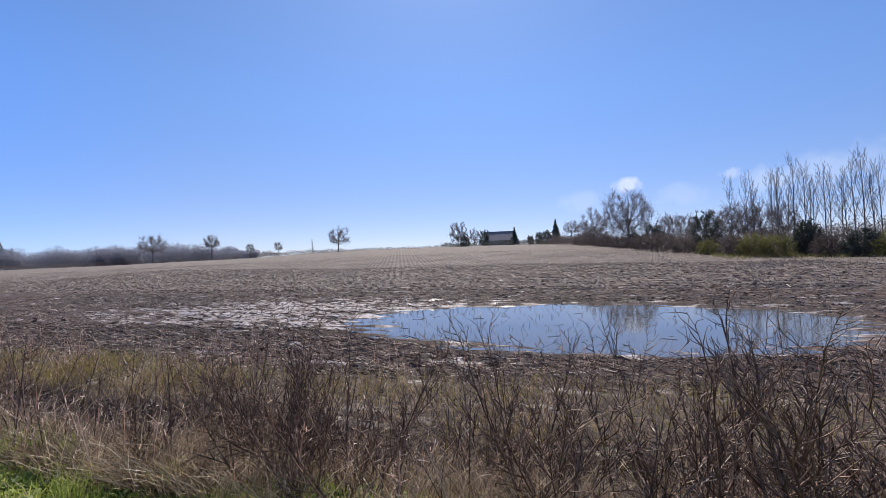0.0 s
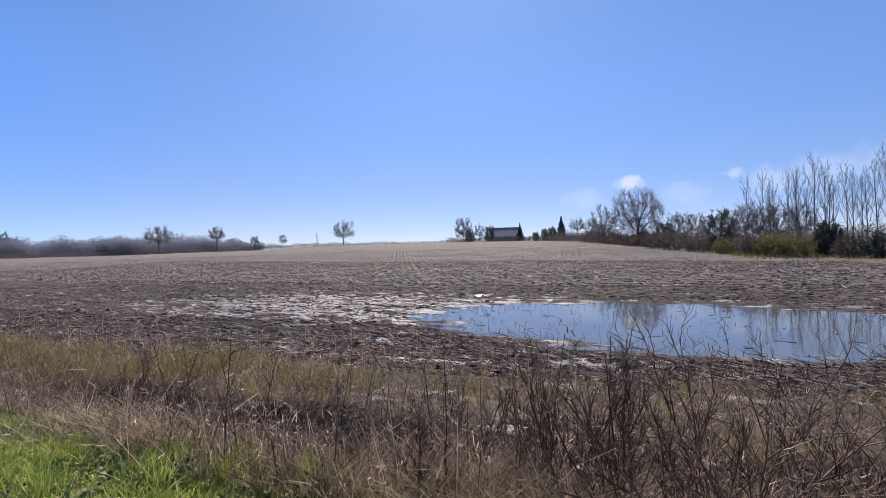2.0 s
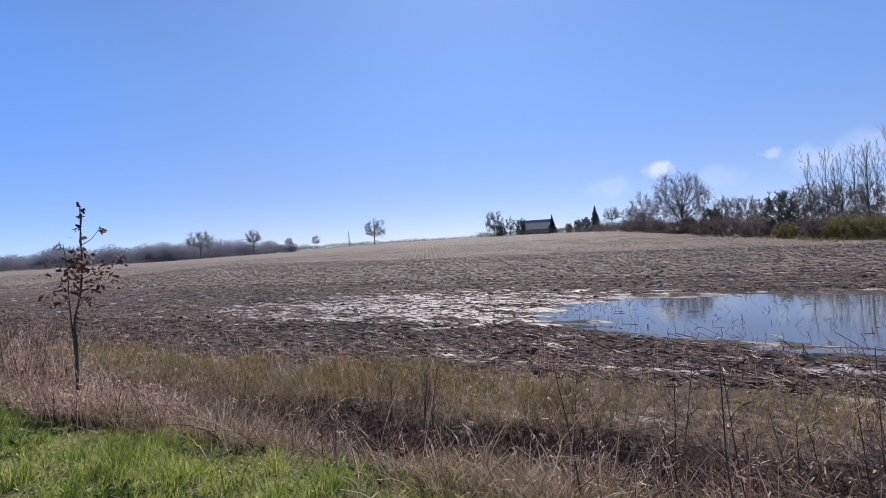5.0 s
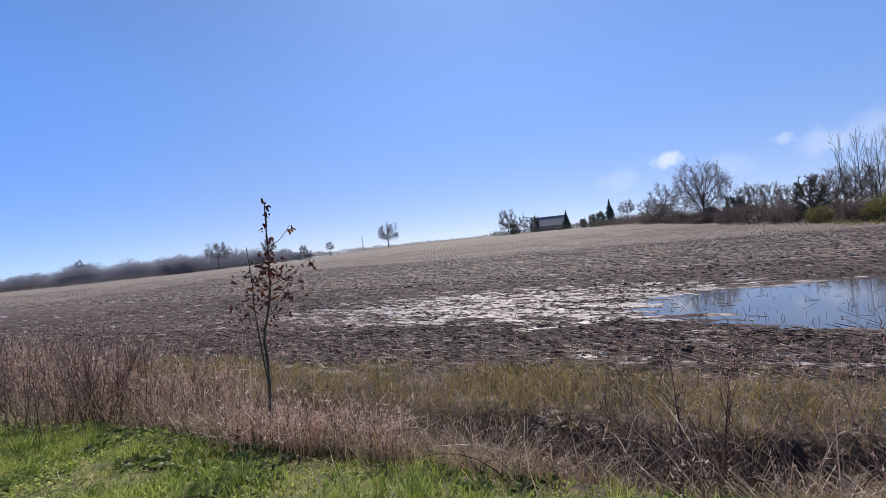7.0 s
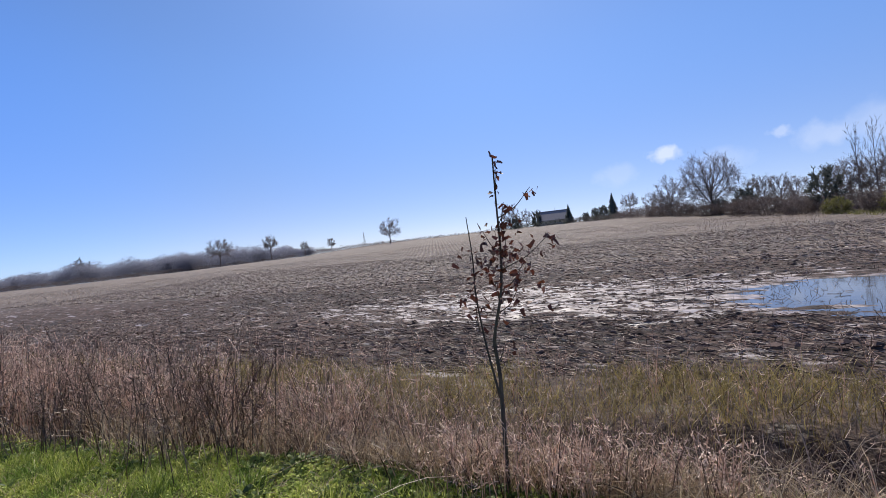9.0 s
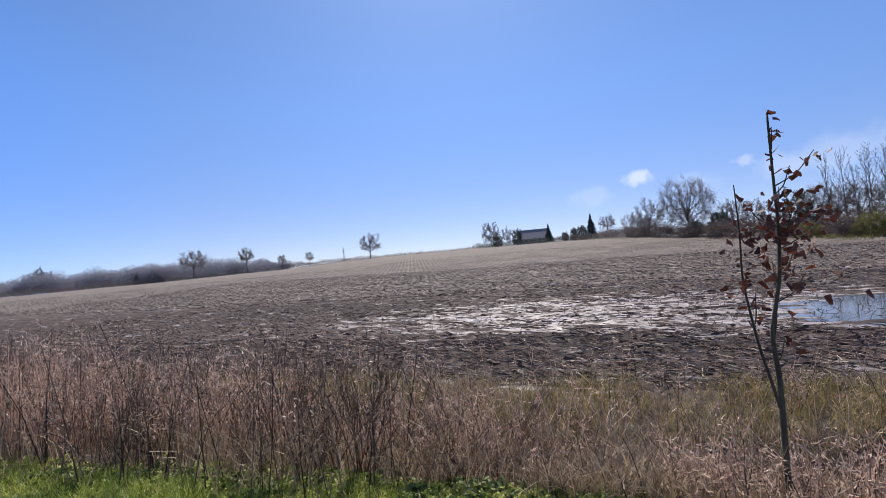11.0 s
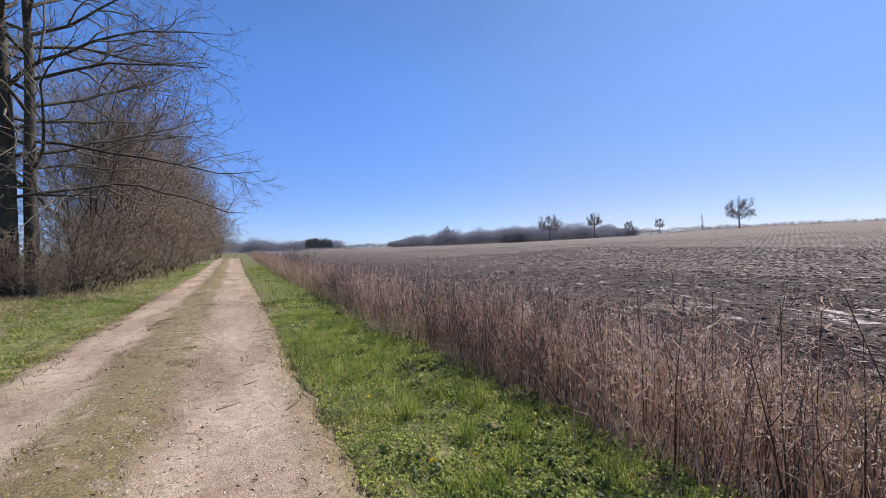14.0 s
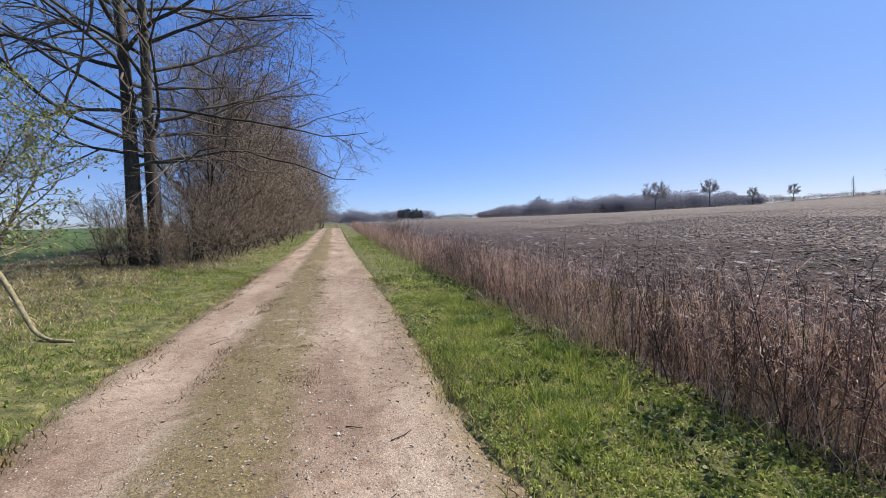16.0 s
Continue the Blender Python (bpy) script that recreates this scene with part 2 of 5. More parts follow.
def ground_material():
    m, nt, bs = mat("farmland")
    # field soil, dry and crumbly, with pale straw lying on it
    soil = ramp(nt, grain(nt, 7.0, 6.0, (1, 0.5, 1)), ((0.34, (0.026, 0.017, 0.014)), (0.52, (0.096, 0.060, 0.053)), (0.70, (0.31, 0.225, 0.19))))
    soil = tint(nt, soil, ramp(nt, grain(nt, 0.12, 4.0), ((0.35, (0.27, 0.225, 0.215)), (0.65, (0.52, 0.44, 0.41)))), 1.0, "MULTIPLY")
    # rows of straw running up the hill
    pos = nt.nodes.new("ShaderNodeNewGeometry").outputs["Position"]
    rows = node(nt, "ShaderNodeMapping", Rotation=(0, 0, radians(-24 + 90)))
    nt.links.new(pos, rows.inputs[0])
    wave = node(nt, "ShaderNodeTexWave", Scale=0.42, Distortion=0.9, Detail=2.0)
    wave.inputs["Detail Scale"].default_value = 0.6
    nt.links.new(rows.outputs[0], wave.inputs["Vector"])
    straw_fac = calc(nt, "MULTIPLY", wave.outputs["Fac"], ramp(nt, grain(nt, 1.2, 5.0), ((0.38, (0.1, 0.1, 0.1)), (0.62, (1, 1, 1)))))
    straw_fac = calc(nt, "MULTIPLY", straw_fac, attr(nt, "hill"))
    far = tint(nt, soil, (0.36, 0.30, 0.24), calc(nt, "MULTIPLY", straw_fac, 0.6))
    # the ground also turns paler with distance from the track
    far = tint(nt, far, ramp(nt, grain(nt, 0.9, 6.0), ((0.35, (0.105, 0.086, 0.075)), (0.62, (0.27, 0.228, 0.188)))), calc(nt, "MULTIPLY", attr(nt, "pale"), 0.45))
    streak = grain(nt, 3.2, 6.0, (1, 0.3, 1))
    wet = calc(nt, "ADD", calc(nt, "MULTIPLY", attr(nt, "wet"), 0.72), calc(nt, "MULTIPLY", calc(nt, "SUBTRACT", streak, 0.5), 3.2))
    wet = ramp(nt, wet, ((0.30, (0, 0, 0)), (0.60, (1, 1, 1))))
    # pale silt, with the sky's lavender sheen also put into its colour
    mud = ramp(nt, grain(nt, 7.0, 6.0, (1, 0.5, 1)), ((0.34, (0.085, 0.066, 0.064)), (0.60, (0.32, 0.27, 0.268))))
    field = tint(nt, far, mud, wet)
    # turf and litter beside the track
    turf = ramp(nt, grain(nt, 5.0, 5.0), ((0.35, (0.055, 0.060, 0.018)), (0.55, (0.13, 0.13, 0.04)), (0.7, (0.25, 0.21, 0.10))))
    # brown litter, its colour darkened to deepen the shade among the stems
    litter = ramp(nt, grain(nt, 9.0, 5.0), ((0.3, (0.018, 0.010, 0.008)), (0.5, (0.048, 0.029, 0.021)), (0.7, (0.13, 0.086, 0.058))))
    crop = ramp(nt, grain(nt, 0.5, 5.0), ((0.3, (0.035, 0.07, 0.014)), (0.7, (0.075, 0.125, 0.025))))
    col = tint(nt, litter, turf, attr(nt, "turf"))
    col = tint(nt, col, field, attr(nt, "field"))
    col = tint(nt, col, crop, attr(nt, "crop"))
    nt.links.new(col, bs.inputs["Base Color"])
    film = ramp(nt, grain(nt, 2.2, 5.0, (1, 0.3, 1)), ((0.42, (0.75, 0.75, 0.75)), (0.60, (0.36, 0.36, 0.36))))
    rg = tint(nt, (0.92, 0.92, 0.92), film, wet)
    nt.links.new(rg, bs.inputs["Roughness"])
    hgt = calc(nt, "ADD", grain(nt, 18.0, 5.0), calc(nt, "MULTIPLY", wave.outputs["Fac"], calc(nt, "MULTIPLY", attr(nt, "hill"), 0.3)))
    bump(nt, bs, calc(nt, "MULTIPLY", hgt, calc(nt, "SUBTRACT", 1.0, calc(nt, "MULTIPLY", wet, 0.8))), 0.8, 0.06)
    return m


def gravel_material():
    m, nt, bs = mat("packed_gravel")
    base = ramp(nt, grain(nt, 1.1, 5.0, (1, 0.35, 1)), ((0.34, (0.23, 0.163, 0.120)), (0.50, (0.345, 0.262, 0.200)), (0.66, (0.43, 0.344, 0.274))))
    fine = ramp(nt, grain(nt, 60.0, 3.0), ((0.3, (0.62, 0.60, 0.58)), (0.7, (1.28, 1.28, 1.28))))
    col = tint(nt, base, fine, 1.0, "MULTIPLY")
    vor = node(nt, "ShaderNodeTexVoronoi", Scale=85.0)
    nt.links.new(nt.nodes.new("ShaderNodeNewGeometry").outputs["Position"], vor.inputs["Vector"])
    pebble = ramp(nt, vor.outputs["Color"], ((0.0, (0.55, 0.5, 0.46)), (0.8, (1.0, 1.0, 1.0)), (1.0, (1.5, 1.45, 1.4))))
    col = tint(nt, col, pebble, 0.42, "MULTIPLY")
    col = tint(nt, col, ramp(nt, grain(nt, 7.0, 6.0), ((0.36, (0.80, 0.75, 0.71)), (0.5, (1.0, 1.0, 1.0)), (0.66, (1.10, 1.09, 1.08)))), 1.0, "MULTIPLY")
    moss = tint(nt, ramp(nt, grain(nt, 42.0, 5.0), ((0.36, (0.032, 0.027, 0.008)), (0.64, (0.20, 0.16, 0.045)))), col, 0.25)
    edge = calc(nt, "MULTIPLY", attr(nt, "moss"), ramp(nt, grain(nt, 4.0, 6.0), ((0.3, (0.15, 0.15, 0.15)), (0.44, (1, 1, 1)))))
    col = tint(nt, col, moss, edge)
    nt.links.new(col, bs.inputs["Base Color"])
    bs.inputs["Roughness"].default_value = 0.9
    hg = calc(nt, "ADD", calc(nt, "MULTIPLY", vor.outputs["Distance"], -0.6), grain(nt, 25.0, 5.0))
    bump(nt, bs, hg, 0.7, 0.012)
    return m


def water_material():
    m, nt, bs = mat("pool_water")
    nt.links.new(ramp(nt, grain(nt, 0.6), ((0.3, (0.058, 0.058, 0.060)), (0.7, (0.09, 0.086, 0.082)))), bs.inputs["Base Color"])
    bs.inputs["Roughness"].default_value = 0.03
    bs.inputs["IOR"].default_value = 1.45
    bump(nt, bs, grain(nt, 5.0, 4.0, (1, 0.45, 1)), 0.08, 0.02)
    return m


M_GROUND, M_GRAVEL, M_WATER = ground_material(), gravel_material(), water_material()
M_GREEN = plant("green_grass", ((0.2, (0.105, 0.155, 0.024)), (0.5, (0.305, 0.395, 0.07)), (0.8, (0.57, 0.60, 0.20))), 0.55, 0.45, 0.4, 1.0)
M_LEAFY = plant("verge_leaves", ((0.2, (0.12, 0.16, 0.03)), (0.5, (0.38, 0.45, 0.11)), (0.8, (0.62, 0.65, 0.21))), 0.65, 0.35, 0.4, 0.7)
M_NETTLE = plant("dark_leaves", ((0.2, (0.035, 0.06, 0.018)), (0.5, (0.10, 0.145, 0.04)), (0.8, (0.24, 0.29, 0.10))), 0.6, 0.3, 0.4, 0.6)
M_STRAW = plant("dead_grass", ((0.24, (0.10, 0.063, 0.042)), (0.5, (0.38, 0.28, 0.185)), (0.76, (0.74, 0.61, 0.45))), 0.5, 0.27, 0.5)
M_OLIVE = plant("olive_grass", ((0.2, (0.10, 0.074, 0.028)), (0.5, (0.31, 0.245, 0.09)), (0.8, (0.55, 0.46, 0.20))), 0.5, 0.35)
M_WEED = plant("dead_weed_stems", ((0.15, (0.06, 0.032, 0.026)), (0.34, (0.45, 0.285, 0.235)), (0.72, (0.86, 0.66, 0.56))), 0.45, 0.42, 0.2)
M_BRIAR = plant("briar_stems", ((0.2, (0.035, 0.021, 0.018)), (0.5, (0.12, 0.074, 0.062)), (0.8, (0.42, 0.31, 0.25))), 0.5, 0.2, 0.35)
M_SHRUB = plant("shrub_stems", ((0.2, (0.038, 0.021, 0.017)), (0.5, (0.135, 0.076, 0.058)), (0.8, (0.38, 0.26, 0.20))), 0.5, 0.15)
M_STUBBLE = plant("straw_stubble", ((0.2, (0.12, 0.088, 0.07)), (0.5, (0.35, 0.272, 0.22)), (0.8, (0.64, 0.53, 0.45))), 0.6)
M_CLOD = plant("soil_clods", ((0.2, (0.036, 0.023, 0.021)), (0.5, (0.103, 0.067, 0.058)), (0.8, (0.22, 0.155, 0.135))), 0.95)
M_STONE = plant("loose_stones", ((0.2, (0.22, 0.17, 0.135)), (0.5, (0.42, 0.35, 0.29)), (0.8, (0.62, 0.55, 0.48))), 0.85, 0.2, 0.2)
M_BARK = bark("dark_bark", (0.022, 0.018, 0.015), (0.09, 0.073, 0.06))
M_TWIG = bark("twig_bark", (0.145, 0.108, 0.082), (0.37, 0.285, 0.22), 6.0)
M_BOUGH = bark("bough_bark", (0.06, 0.048, 0.04), (0.21, 0.17, 0.14), 8.0)
# skyline branches greyed towards lilac, with distance haze painted into the tone
M_HAZYTREE = plant("hazed_branches", ((0.2, (0.11, 0.095, 0.10)), (0.5, (0.17, 0.15, 0.16)), (0.8, (0.25, 0.225, 0.23))), 0.9, 0.45)
# woodland twigs lightened and blued: the haze of distance is in this colour
M_HAZYWOOD = plant("hazed_woodland", ((0.2, (0.225, 0.232, 0.30)), (0.5, (0.295, 0.303, 0.38)), (0.8, (0.35, 0.358, 0.43))), 0.9, 0.5)
M_DEADWOOD = bark("pale_fallen_wood", (0.14, 0.11, 0.06), (0.42, 0.35, 0.20), 25.0)
# dark needles raised a little in colour to imitate haze before them
M_HAZYCONIFER = plant("hazed_needles", ((0.2, (0.06, 0.075, 0.068)), (0.5, (0.105, 0.125, 0.11)), (0.8, (0.16, 0.18, 0.15))), 0.7)
# conifers of the far wood, their green shifted to blue-grey as painted haze
M_HAZYPINE = plant("hazed_pines", ((0.2, (0.10, 0.115, 0.125)), (0.5, (0.145, 0.16, 0.17)), (0.8, (0.20, 0.21, 0.215))), 0.9, 0.3)
M_EVERGREEN = plant("evergreen_foliage", ((0.2, (0.05, 0.06, 0.055)), (0.5, (0.095, 0.105, 0.095)), (0.8, (0.16, 0.165, 0.14))), 0.8, 0.3)
M_BUD = plant("spring_leaves", ((0.2, (0.12, 0.17, 0.04)), (0.5, (0.24, 0.30, 0.10)), (0.8, (0.42, 0.46, 0.24))), 0.5, 0.4)
M_SCRUB = plant("scrub_twigs", ((0.2, (0.085, 0.067, 0.068)), (0.5, (0.14, 0.113, 0.112)), (0.8, (0.20, 0.165, 0.16))), 0.9, 0.4)
M_WILLOW = plant("willow_haze", ((0.2, (0.11, 0.11, 0.04)), (0.5, (0.19, 0.185, 0.07)), (0.8, (0.30, 0.28, 0.12))), 0.7, 0.45)
M_RUST = plant("dry_red_leaves", ((0.2, (0.04, 0.014, 0.012)), (0.5, (0.105, 0.034, 0.026)), (0.8, (0.19, 0.07, 0.045))), 0.6, 0.25)
M_LITTER = plant("leaf_scraps", ((0.2, (0.05, 0.03, 0.02)), (0.5, (0.16, 0.095, 0.06)), (0.8, (0.34, 0.23, 0.15))), 0.8)
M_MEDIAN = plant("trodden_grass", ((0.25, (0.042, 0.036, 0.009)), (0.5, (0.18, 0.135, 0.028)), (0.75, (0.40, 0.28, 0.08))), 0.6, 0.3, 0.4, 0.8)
M_YELLOW = plant("yellow_petals", ((0.2, (0.65, 0.45, 0.02)), (0.8, (0.8, 0.62, 0.04))), 0.6)


def plain(name, dark, light, scale, rough):
    m, nt, bs = mat(name)
    nt.links.new(ramp(nt, grain(nt, scale, 5.0), ((0.3, dark), (0.7, light))), bs.inputs["Base Color"])
    bs.inputs["Roughness"].default_value = rough
    return m


# dark tiles, painted lighter and cooler to stand in for haze
M_HAZYROOF = plain("hazed_roof_tiles", (0.20, 0.18, 0.20), (0.27, 0.24, 0.25), 1.5, 0.7)
M_WALL = plain("pale_house_wall", (0.30, 0.26, 0.25), (0.38, 0.34, 0.32), 0.8, 0.9)
M_FRAME = plain("window_paint", (0.65, 0.65, 0.63), (0.75, 0.75, 0.73), 2.0, 0.5)
M_GLASS = plain("dark_window_glass", (0.02, 0.022, 0.025), (0.03, 0.032, 0.035), 1.0, 0.05)


# ---- mesh makers ----
def mesh_from(name, verts, faces, material, smooth=False):
    """faces: a list of arrays of quads or triangles."""
    me = bpy.data.meshes.new(name)
    verts = np.asarray(verts, np.float32)
    faces = [np.asarray(f, np.int32) for f in faces if len(f)]
    sizes = np.concatenate([np.full(len(f), f.shape[1], np.int32) for f in faces])
    loops = np.concatenate([f.ravel() for f in faces])
    starts = np.concatenate(([0], np.cumsum(sizes)[:-1])).astype(np.int32)
    me.vertices.add(len(verts))
    me.vertices.foreach_set("co", verts.ravel())
    me.loops.add(len(loops))
    me.loops.foreach_set("vertex_index", loops)
    me.polygons.add(len(sizes))
    me.polygons.foreach_set("loop_start", starts)
    me.polygons.foreach_set("loop_total", sizes)
    me.polygons.foreach_set("use_smooth", np.full(len(sizes), smooth))
    me.materials.append(material)
    me.update(calc_edges=True)
    return me


def part(name, me, parent=None, label=""):
    ob = new(name, me)
    if parent is not None:
        ob.parent = parent
    return tagged(ob, label)


def strands(p0, p1, p2, width, segs=2, sides=2, taper=0.3, rng=RNG):
    """Bent stems or blades from p0 by way of p1 to p2, as ribbons (sides 2) or prisms (sides 3)."""
    n = len(p0)
    width = np.broadcast_to(np.asarray(width, float), (n,))
    t = np.linspace(0, 1, segs + 1)[None, :, None]
    c = p0[:, None] * (1 - t) ** 2 + 2 * p1[:, None] * t * (1 - t) + p2[:, None] * t ** 2
    d = p2 - p0
    d = d / np.maximum(np.linalg.norm(d, axis=1, keepdims=True), 1e-6)
    a = rng.normal(size=(n, 3))
    u = np.cross(d, a)
    u /= np.maximum(np.linalg.norm(u, axis=1, keepdims=True), 1e-6)
    w = np.cross(d, u)
    ang = np.arange(sides) * 2 * np.pi / sides
    ring = np.cos(ang)[None, :, None] * u[:, None] + np.sin(ang)[None, :, None] * w[:, None]
    half = 0.5 * width[:, None] * (1 - (1 - taper) * np.linspace(0, 1, segs + 1))[None]
    v = c[:, :, None] + ring[:, None] * half[:, :, None, None]
    per = (segs + 1) * sides
    base = np.arange(n)[:, None, None] * per
    s = np.arange(segs)[None, :, None] * sides
    if sides == 2:
        k = np.array([[0]])
        nxt = np.array([[1]])
    else:
        k = np.arange(sides)[None]
        nxt = (k + 1) % sides
    q = np.stack([base + s + k, base + s + nxt, base + s + sides + nxt, base + s + sides + k], -1).reshape(-1, 4)
    return v.reshape(-1, 3), q


def gather(chunks):
    vs, fs, off = [], [], 0
    for v, f in chunks:
        vs.append(v)
        fs.append(f + off)
        off += len(v)
    return np.concatenate(vs), fs


def tubes(segs):
    """Tapered tubes: rows of two ends and two radii."""
    segs = np.asarray(segs, float)
    out = []
    for lo, hi, sides in ((0, 0.02, 3), (0.02, 0.07, 5), (0.07, 9, 9)):
        s = segs[(segs[:, 6] >= lo) & (segs[:, 6] < hi)]
        if not len(s):
            continue
        p, q = s[:, :3], s[:, 3:6]
        d = q - p
        d /= np.maximum(np.linalg.norm(d, axis=1, keepdims=True), 1e-6)
        ref = np.where(np.abs(d[:, 2:3]) > 0.9, np.array([[1.0, 0, 0]]), np.array([[0, 0, 1.0]]))
        u = np.cross(d, ref)
        u /= np.linalg.norm(u, axis=1, keepdims=True)
        w = np.cross(d, u)
        ang = np.arange(sides) * 2 * np.pi / sides
        ring = np.cos(ang)[None, :, None] * u[:, None] + np.sin(ang)[None, :, None] * w[:, None]
        v = np.stack([p[:, None] + ring * s[:, 6][:, None, None], q[:, None] + ring * s[:, 7][:, None, None]], 1)
        b = np.arange(len(s))[:, None] * 2 * sides
        k = np.arange(sides)[None]
        nx = (k + 1) % sides
        f = np.stack([b + k, b + nx, b + sides + nx, b + sides + k], -1).reshape(-1, 4)
        out.append((v.reshape(-1, 3), f))
    return gather(out)


# the plan of the tall tree by the track, whose lower boughs are thin
BIG = ((14, 0.016, 0.03, (30, 32), 0.2, 0.43, 72, 0.55), (9, 0.13, 0.005, (8, 9), 0.2, 0.45, 44), (6, 0.19, 0.0, (5, 6), 0.15, 0.42, 44), (4, 0.2, 0.02, (3, 4), 0.2, 0.5, 42), (2, 0.2, 0.02, 0, 0.2, 0.5, 40))


def grow(rng, p, d, length, radius, level, plan, out):
    """One branch and all that it bears. plan: per level (steps, wiggle, lift, children, from, ratio, angle)."""
    steps, wiggle, lift, kids, low, ratio, angle, girth, high = (*plan[level], *(0.62, 1.0)[len(plan[level]) - 7:])
    d = np.array(d, float)
    d /= np.linalg.norm(d)
    p = np.array(p, float)
    pts, dirs = [p.copy()], [d.copy()]
    for k in range(steps):
        d = d + rng.normal(size=3) * wiggle + np.array([0, 0, lift])
        d /= np.linalg.norm(d)
        q = p + d * length / steps
        f0, f1 = 1 - 0.8 * k / steps, 1 - 0.8 * (k + 1) / steps
        out.append((*p, *(q + d * radius * 0.2), radius * f0, radius * f1, level))
        p = q
        pts.append(p.copy())
        dirs.append(d.copy())
    if level + 1 >= len(plan):
        return
    n = kids if isinstance(kids, int) else int(rng.integers(kids[0], kids[1] + 1))
    for k in range(n):
        f = low + (high - low) * (k + rng.random()) / n
        i = min(int(f * steps), steps - 1)
        a = pts[i] + (pts[i + 1] - pts[i]) * (f * steps - i)
        dd = dirs[i + 1]
        if level:
            side = np.cross(dd, rng.normal(size=3))
        else:
            side = np.array([math.cos(2.4 * k + p[0]), math.sin(2.4 * k + p[0]), 0.0])
            side = side - dd * side.dot(dd)
        side /= max(np.linalg.norm(side), 1e-6)
        an = radians(angle) * ((0.7 + 0.6 * rng.random()) if level else (1.35 - 0.85 * f) * (0.85 + 0.3 * rng.random()))
        nd = dd * math.cos(an) + side * math.sin(an)
        grow(rng, a, nd, length * ratio * ((0.65 + 0.6 * rng.random()) if level else (0.82 + 0.32 * rng.random())) * (1.15 - 0.5 * f), radius * (1 - 0.75 * f) * girth * (0.35 + 0.95 * f if plan is BIG and level == 0 else 1.0) + 0.002, level + 1, plan, out)


def bare_tree(name, seed, stems, plan, label, category, at, wood=None, thick=2, twig=None, twig_min=0.0):
    """A leafless tree: its trunk and its crown of limbs and twigs. stems: (x, y, direction, length, radius)."""
    rng = np.random.default_rng(seed)
    tree = tagged(new(name), label, category)
    every = []
    for sx, sy, d, length, radius in stems:
        segs = []
        grow(rng, (sx, sy, -0.1), d, length, radius, 0, plan, segs)
        segs = np.array(segs)
        segs[:, 6:8] = np.maximum(segs[:, 6:8], twig_min)
        v, f = tubes(segs[segs[:, 8] < thick][:, :8])
        part("trunk" if radius > 0.03 else "stem", mesh_from("trunk", v, f, wood or M_BARK, True), tree)
        every.append(segs)
    segs = np.concatenate(every)
    v, f = tubes(segs[segs[:, 8] >= thick][:, :8])
    part("crown", mesh_from("crown", v, f, twig or M_TWIG, True), tree)
    tree.location = at
    return tree, segs


def scatter(n, x0, x1, y0, y1, rng=RNG, keep=None):
    x, y = rng.uniform(x0, x1, n), rng.uniform(y0, y1, n)
    if keep is not None:
        ok = rng.random(n) < keep(x, y)
        x, y = x[ok], y[ok]
    return x, y


def rooted(x, y, sink=0.02):
    return np.stack([x, y, land(x, y) - sink], 1)


def lean(n, spread, rng=RNG):
    return np.stack([rng.normal(0, spread, n), rng.normal(0, spread, n), np.ones(n)], 1)


def stuff(name, chunks, material, label, category):
    v, f = gather(chunks)
    return tagged(new(name, mesh_from(name, v, f, material)), label, category, kind="stuff")


# ---- the ground ----
def lines(*spans):
    out = [np.arange(a, b, s) for a, b, s in spans]
    return np.concatenate(out + [[spans[-1][1]]])


def sheet(xs, ys, height):
    X, Y = np.meshgrid(xs, ys, indexing="ij")
    Z = height(X, Y)
    nx, ny = len(xs), len(ys)
    i, j = np.meshgrid(np.arange(nx - 1), np.arange(ny - 1), indexing="ij")
    a = (i * ny + j).ravel()
    q = np.stack([a, a + ny, a + ny + 1, a + 1], 1)
    return np.stack([X, Y, Z], -1).reshape(-1, 3), q


def paint(me, name, values):
    at = me.attributes.new(name, "FLOAT", "POINT")
    at.data.foreach_set("value", np.asarray(values, np.float32))


gx = lines((-2500, -300, 550), (-300, -60, 40), (-60, -8, 2), (-8, -3, 0.2), (-3, -2, 0.07), (-2, 0.4, 0.4), (0.4, 1.3, 0.07), (1.3, 8, 0.14), (8, 24, 0.16), (24, 60, 0.55), (60, 250, 5), (250, 600, 35), (600, 2500, 475))
gy = lines((-2500, -300, 550), (-300, -40, 20), (-40, -9, 1.0), (-9, 30, 0.2), (30, 60, 0.4), (60, 110, 1.2), (110, 300, 6), (300, 700, 40), (700, 2500, 450))
gv, gq = sheet(gx, gy, land)
gv[:, 2] -= 0.13 * sstep(-2.75, -2.25, gv[:, 0]) * (1 - sstep(0.6, 1.05, gv[:, 0])) * (gv[:, 1] < 96) * (gv[:, 1] > -12)
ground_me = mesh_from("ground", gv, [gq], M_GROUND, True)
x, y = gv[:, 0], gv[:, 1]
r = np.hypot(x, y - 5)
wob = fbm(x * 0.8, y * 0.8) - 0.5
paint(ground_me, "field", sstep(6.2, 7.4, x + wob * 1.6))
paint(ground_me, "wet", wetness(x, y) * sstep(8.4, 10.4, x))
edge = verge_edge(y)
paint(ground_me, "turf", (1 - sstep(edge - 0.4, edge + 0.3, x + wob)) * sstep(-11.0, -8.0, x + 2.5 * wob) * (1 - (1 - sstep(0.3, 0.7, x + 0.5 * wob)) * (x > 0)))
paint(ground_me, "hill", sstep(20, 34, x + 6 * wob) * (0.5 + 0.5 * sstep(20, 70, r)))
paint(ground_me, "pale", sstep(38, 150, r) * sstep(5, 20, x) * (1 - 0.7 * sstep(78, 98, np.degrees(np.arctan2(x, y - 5)))))
